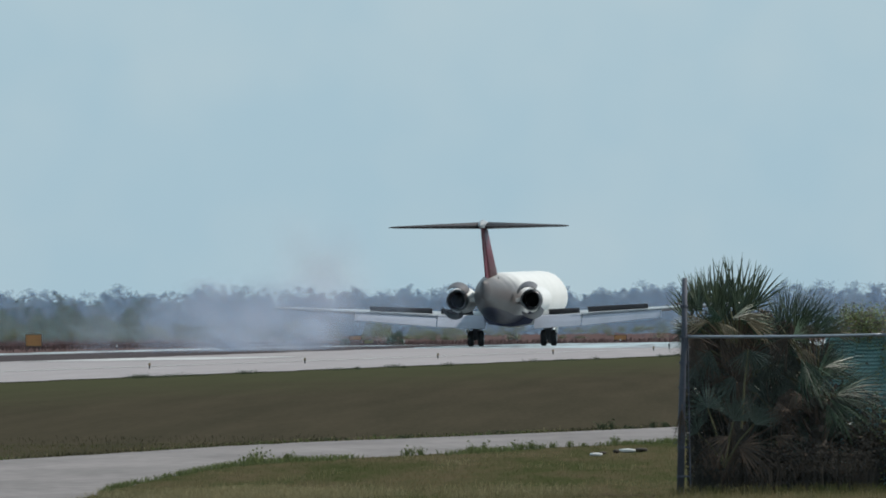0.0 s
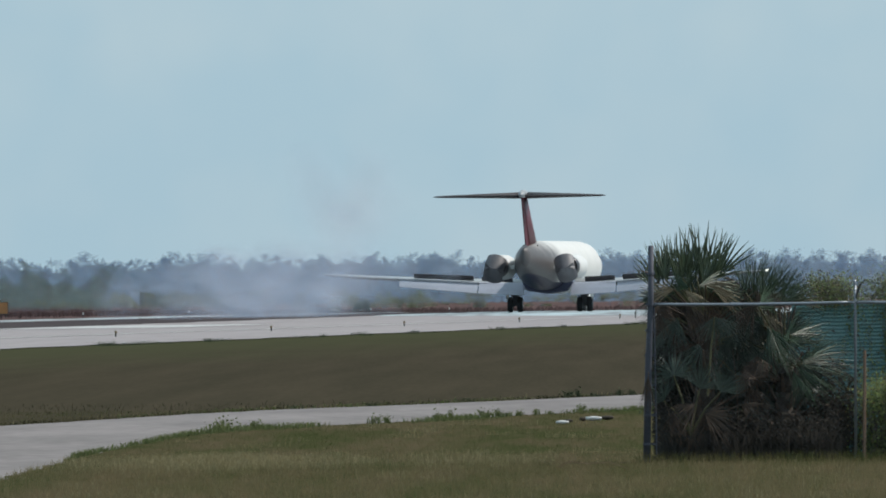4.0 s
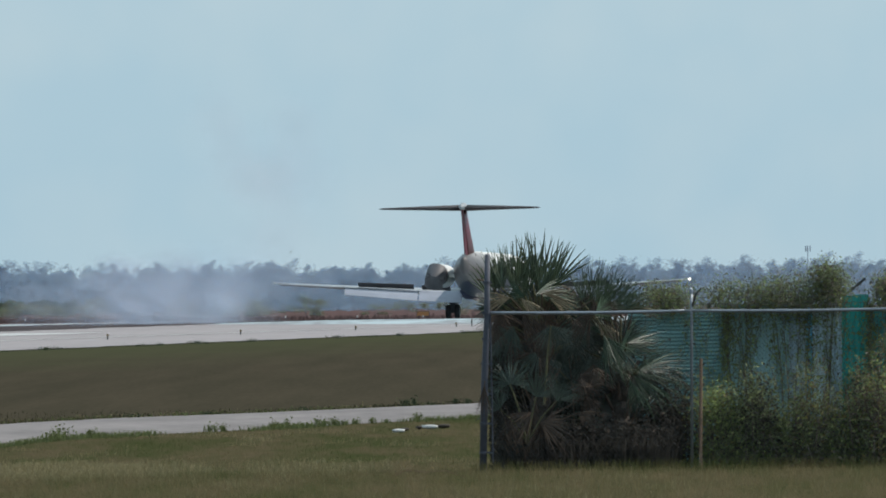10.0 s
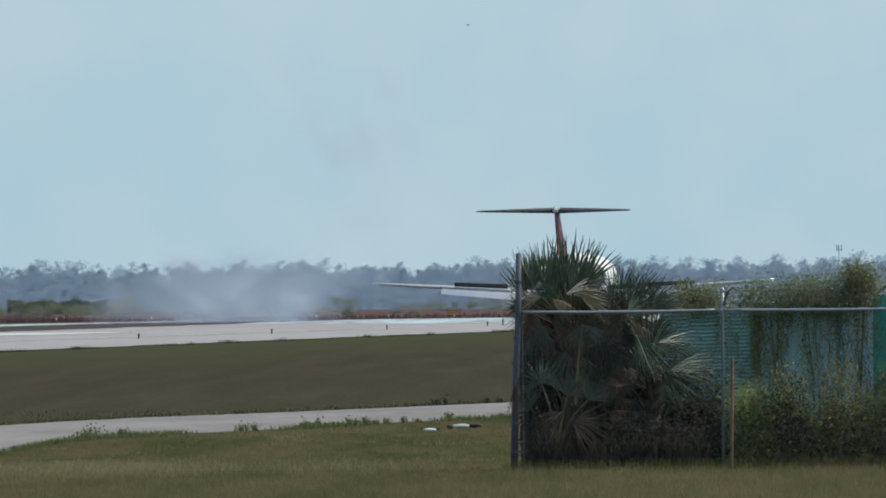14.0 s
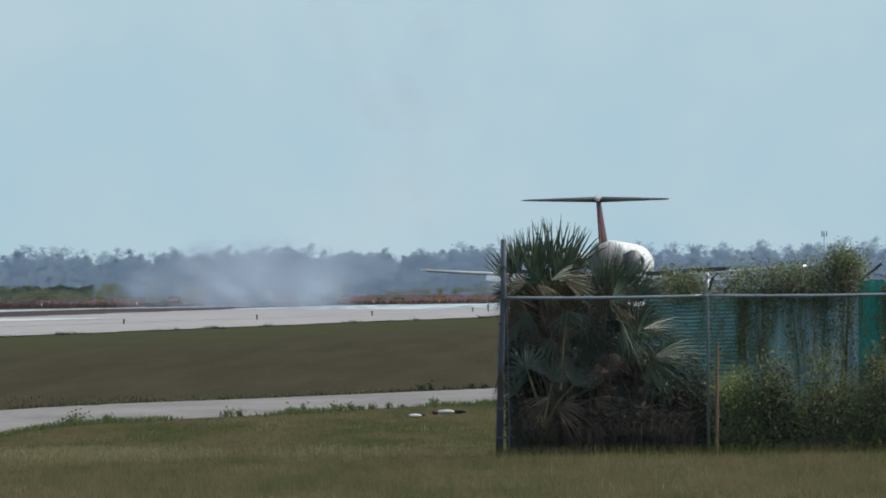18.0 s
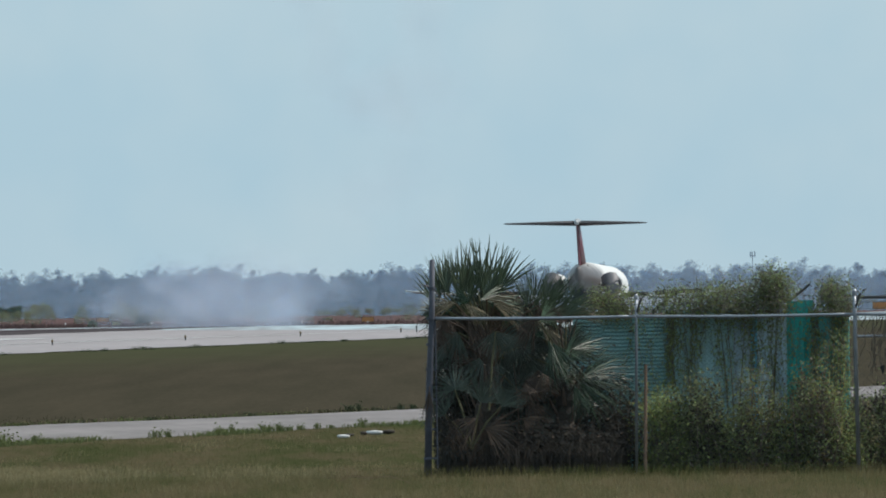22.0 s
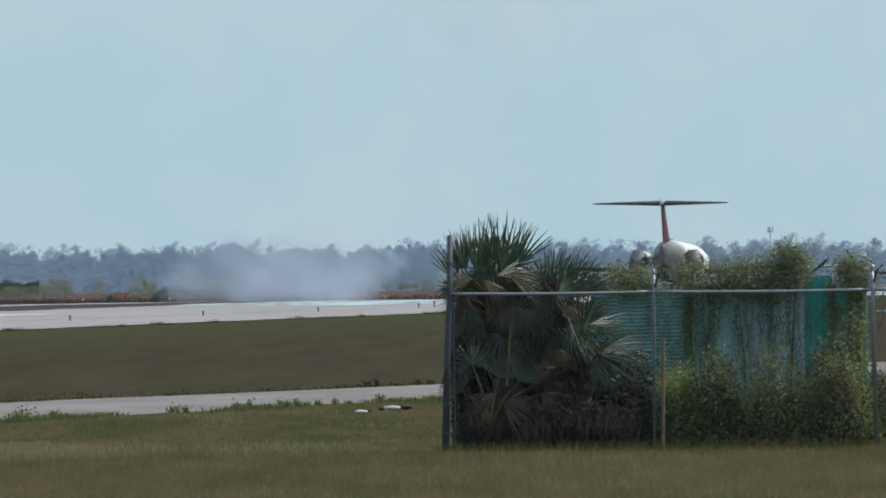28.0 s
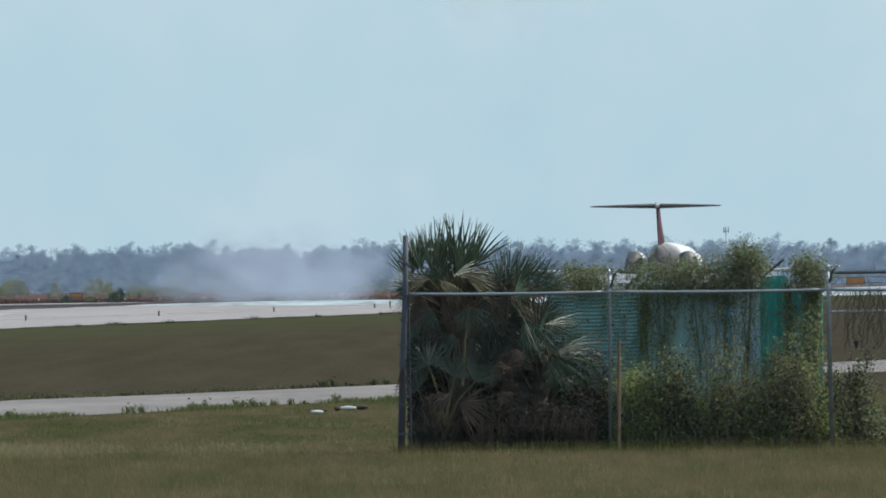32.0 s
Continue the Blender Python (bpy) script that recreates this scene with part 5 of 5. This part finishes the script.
for k, (u, r, h) in enumerate(((-772, 0.18, 0.16), (-752, 0.20, 0.21), (-700, 0.12, 0.16), (-690, 0.10, 0.10), (-490, 0.14, 0.16), (-471, 0.09, 0.14), (-382, 0.08, 0.15), (-368, 0.07, 0.12), (-359, 0.06, 0.17), (-340, 0.14, 0.09),
                               (-322, 0.18, 0.10), (-300, 0.10, 0.15), (-292, 0.12, 0.13), (-273, 0.08, 0.16), (-255, 0.10, 0.10), (-235, 0.08, 0.12), (-203, 0.07, 0.13), (-185, 0.08, 0.08), (-124, 0.09, 0.16), (-110, 0.06, 0.08), (-30, 0.08, 0.10))):
    weed(beside(NEAR_EDGE, u) + Vector((0, -0.4, 0)), r, h, 100 + k, "leafy dark green weed at the road's edge", M_WEED)
for k, (u, r, h) in enumerate(((-146, 0.12, 0.17), (-132, 0.10, 0.19), (-100, 0.12, 0.09), (-60, 0.12, 0.14), (-330, 0.2, 0.10), (-500, 0.2, 0.08), (-640, 0.25, 0.09), (-40, 0.10, 0.12))):
    weed(beside(FAR_EDGE, u) + Vector((0, 1.5, 0)), r, h, 140 + k, "low green bush at the road's far edge", M_WEEDD)
for k in range(46):
    a = rw_.uniform(600, 1000)
    weed(rw(77.4 - rw_.uniform(0, 0.8), a, 0), rw_.uniform(0.2, 0.8), rw_.uniform(0.07, 0.17), 200 + k, "low dark weed at the runway's edge", M_WEEDD)


def fringe(name, label, edge, k0, k1, n, out, height, width, material, ragged):
    """Ragged blades along one edge of the road."""
    q = RG.uniform(k0, k1, n)
    base = np.array([tuple(edge_at(edge, k)) for k in q])
    keep = np.array([noise.noise(Vector((b[0] * 0.55, b[1] * 0.05, ragged))) for b in base]) + RG.normal(size=n) * 0.12 > 0.0
    base = base[keep]
    base[:, 1] += out * np.abs(RG.normal(size=len(base)))
    thing(name, label, "grass", kind="stuff", data=blades(name, base, height, width, 0.8, material, RG))


fringe("road_fringe", "brown-olive tufts along the road's far edge", FAR_EDGE, 2.0, 10.0, 7000, 4.0, (0.01, 0.05), (0.008, 0.018), M_FIELDB, 1.0)
fringe("straw_fringe", "pale straw tufts along the road's far edge", FAR_EDGE, 2.5, 9.5, 900, 3.0, (0.02, 0.09), (0.004, 0.009), M_STRAW, 5.0)
fringe("green_fringe", "green weeds along the road's far edge", FAR_EDGE, 2.0, 10.0, 3600, 3.0, (0.015, 0.07), (0.008, 0.018), M_WEED, 8.0)
fringe("leafy_fringe", "low green weeds along the road's near edge", NEAR_EDGE, 2.5, 9.0, 9000, -2.0, (0.03, 0.12), (0.005, 0.012), M_WEED, 3.0)

# litter in the turf
def chunk(name, label, p, size, material, turn, seed):
    rng = random.Random(seed)
    g = Geo()
    n, m = 5, 10
    rings = []
    for i in range(n):
        x = (i / (n - 1) - 0.5) * size[0]
        q = (0.7, 1, 1.05, 0.95, 0.65)[i]
        rings.append([(x, math.sin(k * math.tau / m) * size[1] * q * rng.uniform(0.85, 1.1), math.cos(k * math.tau / m) * size[2] * q * rng.uniform(0.85, 1.1) + size[2] * 0.8) for k in range(m)])
    return thing(name, label, "litter", pose(*p, 0, 0, turn), "litter in the turf", data=g.rings(rings).mesh(name, material, True))


def spot(u, dy):
    d = F * H / dy
    return (u * d / F, d, 0.02)


chunk("broken_pipe", "white broken pipe piece lying in the turf", spot(-160, 256), (0.20, 0.045, 0.03), M_CHALK, 15, 1)
chunk("broken_pipe", "white broken pipe piece lying in the turf", spot(-105, 250), (0.27, 0.05, 0.035), M_CHALK, 4, 2)
chunk("dark_rubble", "dark burnt chunk beside the white pipe", spot(-80, 249), (0.19, 0.07, 0.036), M_BARK, -10, 3)
chunk("dark_rubble", "dark burnt chunk beside the white pipe", spot(-149, 253), (0.12, 0.06, 0.026), M_BARK, 20, 4)
chunk("dark_rubble", "dark burnt chunk beside the white pipe", spot(-124, 251), (0.09, 0.06, 0.034), M_BARK, 20, 5)
g = Geo()
pts = [(-165 * S, 0, 0.06), (-140 * S, 0, 0.13), (-110 * S, 0, 0.1), (-75 * S, 0, 0.12), (-40 * S, 0, 0.03)]
g.tube(pts, 0.006, 4)
thing("fallen_wire", "fallen rusty wire lying in the turf", "wire", pose(0, FD - 8, 0), data=g.mesh("fallen_wire", M_RUST))


# ---- far woods ----
def pine(seed, h):
    """Needle tufts of one tall thin pine with an uneven crown, and its trunk."""
    rng = np.random.default_rng(seed)
    c, s = [], []
    lean = rng.normal() * 0.25
    wide = rng.uniform(1.1, 2.1)
    z = h * rng.uniform(0.35, 0.6)
    while z < h:
        q = (z / h)
        r = wide * (0.35 + 0.9 * math.sin(math.pi * min(1, max(0.05, (1.04 - q) * 3.2)) * 0.5)) * rng.uniform(0.5, 1.2)
        a = rng.uniform(0, math.tau)
        cen = np.array([math.cos(a) * r * 0.6 + lean * q, math.sin(a) * r * 0.6, z])
        n = rng.integers(12, 24)
        c.append(cen + rng.normal(size=(n, 3)) * np.array([r * 0.36, r * 0.36, 0.22]))
        z += rng.uniform(0.12, 0.4)
    g = Geo().tube([(0, 0, -0.1), (lean * 0.3, 0, h * 0.5), (lean, 0, h * 0.97)], [0.13, 0.09, 0.03], 5)
    return np.concatenate(c), g


PINES = []
for k in range(9):
    h = (7.0, 8.2, 6.4, 7.6, 9.0, 6.0, 7.2, 8.0, 5.6)[k]
    c, g = pine(300 + k, h)
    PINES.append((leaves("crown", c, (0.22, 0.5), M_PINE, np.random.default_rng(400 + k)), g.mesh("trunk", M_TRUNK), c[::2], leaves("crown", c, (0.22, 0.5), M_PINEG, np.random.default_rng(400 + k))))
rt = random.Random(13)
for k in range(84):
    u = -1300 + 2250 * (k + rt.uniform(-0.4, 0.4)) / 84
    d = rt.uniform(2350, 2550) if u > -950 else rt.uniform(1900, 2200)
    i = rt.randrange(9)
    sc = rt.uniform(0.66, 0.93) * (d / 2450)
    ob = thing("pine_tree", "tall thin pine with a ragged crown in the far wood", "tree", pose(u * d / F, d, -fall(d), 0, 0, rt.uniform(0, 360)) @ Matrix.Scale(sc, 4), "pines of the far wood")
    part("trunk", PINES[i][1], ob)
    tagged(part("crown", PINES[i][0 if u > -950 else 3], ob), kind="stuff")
allc = []
for k in range(800):
    d = rt.uniform(2560, 2900)
    u = rt.uniform(-1350, 1000)
    c = PINES[rt.randrange(9)][2]
    a = rt.uniform(0, math.tau)
    m = np.array([[math.cos(a), -math.sin(a), 0], [math.sin(a), math.cos(a), 0], [0, 0, 1]])
    allc.append((c @ m.T) * rt.uniform(0.7, 0.95) + np.array([u * d / F, d, -0.9]))
allc = np.concatenate(allc)
n = 34000
low = np.c_[RG.uniform(-1400, 1050, n), RG.uniform(2330, 2850, n), RG.random(n) ** 1.25]
low[:, 2] *= 5.2 + 0.9 * np.sin(low[:, 0] * 0.031) + 0.7 * np.sin(low[:, 0] * 0.083 + 1.0)
low[:, 2] -= 0.95
low[:, 0] *= low[:, 1] / F
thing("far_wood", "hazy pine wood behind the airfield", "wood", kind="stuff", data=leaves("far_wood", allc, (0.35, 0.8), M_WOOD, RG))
thing("far_thicket", "dense thicket tinted blue-grey like haze at the foot of the wood", "thicket", kind="stuff", data=leaves("far_thicket", low, (0.5, 1.1), M_THICK, RG))
n = 7000
low = np.c_[RG.uniform(-1400, -960, n), RG.uniform(1950, 2300, n), RG.random(n) ** 1.2]
low[:, 2] *= 3.6 + 0.8 * np.sin(low[:, 0] * 0.045) + 0.6 * np.sin(low[:, 0] * 0.11 + 1.0)
low[:, 2] -= 0.95
low[:, 0] = (low[:, 0] - 0.25 * (low[:, 2] * 20)) * low[:, 1] / F
thing("green_thicket", "dense green thicket at the foot of the wood", "thicket", kind="stuff", data=leaves("green_thicket", low, (0.4, 0.9), M_PINEG, RG))
# bushes in front of the wood
for k in range(70):
    u = rt.uniform(-1300, 950)
    d = max(rt.uniform(1870, 2200), rt.uniform(156, 166) * F / (2582 - u))
    rng = np.random.default_rng(600 + k)
    hh = rt.uniform(1.0, 2.5)
    ww = rt.uniform(0.8, 2.6)
    n = 160
    c = cloud_points(rng, [((0, 0, hh * 0.45), (ww, ww * 0.5, hh * 0.45), n)])
    c[:, 2] = np.abs(c[:, 2])
    ob = thing("bush", "green bush on the dry grass before the wood", "bush", pose(u * d / F, d, -fall(d)), "bushes before the wood")
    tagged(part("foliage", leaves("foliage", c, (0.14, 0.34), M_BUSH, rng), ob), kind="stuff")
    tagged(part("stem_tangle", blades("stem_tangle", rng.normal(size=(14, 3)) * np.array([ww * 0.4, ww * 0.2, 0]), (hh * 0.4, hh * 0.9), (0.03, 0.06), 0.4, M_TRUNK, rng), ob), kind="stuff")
M_HEDGE = mat("dark_hedge_leaf", (0.085, 0.118, 0.085), (0.062, 0.09, 0.072), 0.3, 0.95, island=0.2, spec=0.0, through_light=0.4, gauze=0.35)


def hedge(u0, u1, d, h, n, material, seed, label, name="hedge", leaf=(0.14, 0.32)):
    rng = np.random.default_rng(seed)
    p = np.c_[rng.uniform(u0, u1, n), rng.uniform(-4, 4, n), rng.random(n) ** 0.8]
    p[:, 2] *= h * (1 + 0.12 * np.sin(p[:, 0] * 0.11) + 0.08 * np.sin(p[:, 0] * 0.31))
    p[:, 0] = (p[:, 0] - (u0 + u1) / 2) * d / F
    if name == "bush":
        p[:, 2] *= 1.12 - 0.85 * np.abs(p[:, 0] / np.abs(p[:, 0]).max()) ** 2.2 + 0.12 * np.sin(p[:, 0] * 5)
    ob = thing(name, label, name, pose((u0 + u1) / 2 * d / F, d, -fall(d)), "hedges before the wood")
    tagged(part("foliage", leaves("foliage", p, leaf, material, rng), ob), kind="stuff")
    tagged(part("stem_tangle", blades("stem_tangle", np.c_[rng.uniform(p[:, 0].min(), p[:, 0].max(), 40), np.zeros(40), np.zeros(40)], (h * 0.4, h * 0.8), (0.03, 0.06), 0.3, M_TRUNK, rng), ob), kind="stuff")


hedge(-905, -728, 2250, 1.9, 3600, M_HEDGE, 901, "long dark green hedge before the wood")
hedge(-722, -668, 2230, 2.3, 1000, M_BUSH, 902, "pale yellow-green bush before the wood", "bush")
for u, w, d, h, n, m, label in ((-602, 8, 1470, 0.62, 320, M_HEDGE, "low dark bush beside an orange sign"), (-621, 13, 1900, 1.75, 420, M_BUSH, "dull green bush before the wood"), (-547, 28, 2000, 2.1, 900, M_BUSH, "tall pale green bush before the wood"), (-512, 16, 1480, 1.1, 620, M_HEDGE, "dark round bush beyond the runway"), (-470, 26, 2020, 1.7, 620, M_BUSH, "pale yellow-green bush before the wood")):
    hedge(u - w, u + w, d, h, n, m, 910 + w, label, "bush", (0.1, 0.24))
hedge(-965, -912, 2240, 1.9, 900, M_BUSH, 903, "pale yellow-green bush before the wood", "bush")
n = 32000
a, s = RG.uniform(900, 1800, n), RG.uniform(146, 330, n)
pts = np.array([tuple(rw(q, w, 0.01)) for q, w in zip(s, a) if not (q < 153 and 1265 < w < 1355)])
M_SEDGE = mat("red_brown_sedge", (0.1266, 0.07938, 0.0769), (0.09794, 0.07182, 0.06669), 0.05, 0.9, island=0.3, spec=0.05, through_light=0.2)
thing("dry_sedge", "red-brown dry grass beyond the runway", "grass", kind="stuff", data=blades("dry_sedge", pts, (0.2, 0.62), (0.02, 0.05), 0.6, M_SEDGE, RG))

n = 26000
M_REED = mat("red_brown_reed", (0.1696, 0.1099, 0.1145), (0.1383, 0.1018, 0.1057), 0.06, 0.9, island=0.15, spec=0.0, through_light=0.35, gauze=0.5)
a, q = RG.uniform(1350, 1790, n), RG.uniform(215, 340, n)
pts = np.array([tuple(rw(j, w, 0.01)) for j, w in zip(q, a)])
thing("dry_reeds", "tall muted red-brown reeds before the wood", "reeds", kind="stuff", data=blades("dry_reeds", pts, (0.35, 1.15), (0.06, 0.14), 0.6, M_REED, RG))

# radio mast
# Distance haze is put into the mast's pale base colour.
M_MAST = mat("hazy_mast_grey", (0.50, 0.55, 0.62), (0.42, 0.47, 0.54), 0.5, 0.7, spec=0.1)
mast = thing("radio_mast", "distant grey lattice mast with antenna panels", "mast", pose(567 * 3000 / F, 3000, -0.9))
part("shaft", Geo().tube([(0, 0, -0.1), (0, 0, 10.4)], [0.13, 0.08], 6).mesh("shaft", M_MAST), mast)
for k in range(3):
    a = k * math.tau / 3 + 0.4
    cx, cy = math.cos(a) * 0.62, math.sin(a) * 0.4
    part("antenna", Geo().box(cx * 0.8 - 0.1, cx * 0.8 + 0.1, cy - 0.1, cy + 0.1, 9.5, 10.6).mesh("antenna", M_MAST), mast)
    part("bracket", Geo().tube([(0, 0, 9.8), (cx, cy, 9.8)], 0.05, 5).mesh("bracket", M_MAST), mast)


# ---- smoke ----
def puff_mesh(seed, material):
    bm = bmesh.new()
    bmesh.ops.create_icosphere(bm, subdivisions=3, radius=1.0)
    o = Vector((seed * 7.3, seed * 1.7, 0))
    for v in bm.verts:
        v.co *= 1 + 0.25 * noise.noise(v.co * 1.3 + o) + 0.12 * noise.noise(v.co * 3.1 + o)
    me = bpy.data.meshes.new("smoke_puff")
    bm.to_mesh(me)
    bm.free()
    me.materials.append(material)
    me.polygons.foreach_set("use_smooth", [True] * len(me.polygons))
    return me


PUFFS = [puff_mesh(k, M_SMOKE) for k in range(6)]
smoke = thing("tyre_smoke", "bluish-white tyre smoke drifting low over the runway", "smoke", pose(*rw(126, 1050, 0.0)))
SMOKE = []
rk = random.Random(17)
for k in range(96):
    ob = part("smoke_puff", PUFFS[k % 6], smoke)
    side, far = rk.gauss(0, 2.6), rk.gauss(0, 27)
    size = rk.uniform(1.1, 2.5)
    z0 = rk.uniform(0, 1) ** 1.4 * 3.8
    SMOKE.append((ob, side, far, size, z0, rk.uniform(-0.10, 0.10), rk.uniform(5.95, 6.55), rk.uniform(-6, 6), max(0.0, rk.uniform(-0.2, 0.06))))


plume = thing("thin_smoke", "faint pinkish-grey smoke thinning out above the trees", "smoke", pose(0, 1300, 0))
THIN = [puff_mesh(k, M_PLUME) for k in (7, 8, 9)]
PLUME = []
for k in range(20):
    PLUME.append((part("thin_smoke_puff", THIN[k % 3], plume), rk.gauss(0, 1.6), rk.gauss(0, 6), rk.gauss(0, 2.2), rk.uniform(2.2, 3.4)))


# ---- a far bird ----
BIRD = ((-21.88, 1500.0, -0.60), (-13.43, 1500.0, 15.80), (-11.77, 1500.0, 18.14), (-8.87, 1500.0, 21.79), (1.54, 1500.0, 35.46), (28.61, 1500.0, 71.01))
bird = thing("bird", "small dark bird flying up over the runway", "bird")
part("body", Geo().tube([(0, -0.11, 0), (0, -0.05, 0.01), (0, 0.04, 0.02), (0, 0.09, 0.035), (0, 0.13, 0.03)], [0.01, 0.035, 0.045, 0.03, 0.006], 8).mesh("body", M_BIRD, True), bird)
for sg in (-1, 1):
    part("wing", Geo().rings([[(sg * x, y0, z), (sg * x, (y0 + y1) / 2, z + 0.012), (sg * x, y1, z), (sg * x, (y0 + y1) / 2, z - 0.004)] for x, y0, y1, z in ((0.02, -0.05, 0.06, 0.03), (0.11, -0.05, 0.07, 0.07), (0.22, -0.06, 0.0, 0.08))]).mesh("wing", M_BIRD), bird)
part("tail", Geo().box(-0.025, 0.025, -0.2, -0.1, 0.0, 0.008).mesh("tail", M_BIRD), bird)


def motions():
    """All that moves: the airliner, its reversers and wheels, and the smoke."""
    yaw = -math.degrees(RW_TURN)
    far = ((0, 1093.6), (2, 1119.1), (4, 1145.0), (6, 1171.3), (8, 1197.9), (10, 1224.6), (12, 1251.3), (14, 1277.9), (16, 1304.4), (18, 1330.6), (20, 1356.5), (22, 1382.1), (24, 1407.3), (26, 1432.2), (28, 1456.6), (30, 1480.7), (32, 1504.5))
    walk(plane, [(t, pose(*rw(115.2, a + 18.0, 0.04), max(-0.15 - 0.03 * min(t, 22), 0.32 - 0.085 * t), 0, yaw - 0.6 + 1.0 * min(1.0, max(0.0, (t - 4) / 20)))) for t, a in far])
    for b, cx, cz, up in BUCKETS:
        rows = []
        for t, q in ((0, 0.28), (1, 0.32), (2, 0.45), (2.5, 0.62), (3, 0.86), (3.4, 1.0), (4, 1.0), (5, 1.0), (32, 1.0)):
            cant = -14 * (1 if cx > 0 else -1)
            out = up * 0.46 * math.sin(math.pi * min(1.0, q))
            rows.append((t, pose(cx - 0.10 * q + out * math.sin(radians(cant)), -11.1 - 0.9 * q, cz - 0.10 * q + out * math.cos(radians(cant)), up * 50 * q, cant)))
        walk(b, rows)
    for w, x, y, z, sc in WHEELS:
        turn = math.degrees(12.84 / z)
        walk(w, [(k / FPS, pose(x, y, z, -turn * k / FPS)) for k in range(0, 32 * FPS + 1)])
    for ob, side, far0, size, z0, spread, drift, turn, rise in SMOKE:
        rows = []
        for t in (0, 8, 16, 24, 32):
            a = far0 * (1 - 0.010 * t) + drift * t - 6
            p = ASIDE * (side + spread * t) + ALONG * a
            rows.append((t, pose(p.x, p.y, z0 + rise * t * t / 32, 0, 0, turn + 0.1 * t)))
        walk(ob, rows)
    for ob, side, far0, size, z0, spread, drift, turn, rise in SMOKE:
        ob.scale = (size * 1.6, size * 2.6, size * 1.25)

    for ob, dx, dy, dz, size in PLUME:
        rows = []
        for t in (0, 8, 16, 24, 32):
            q = 1 + 0.07 * t
            rows.append((t, pose(-29.5 + 1.2 * t + dx * q, dy, 5.6 + 0.6 * t + dz * q, 0, 0, 0.2 * t)))
        walk(ob, rows)
        ob.scale = (size * 1.2, size * 1.2, size * 1.3)
    walk(bird, [(0, pose(*BIRD[0], 0, 0, -70)), (8.6, pose(*BIRD[0], 0, 0, -70))] + [(t, pose(*p, 12, 0, -70)) for t, p in zip((11.4, 12.0, 12.8, 16.0, 32.0), BIRD[1:])])


motions()
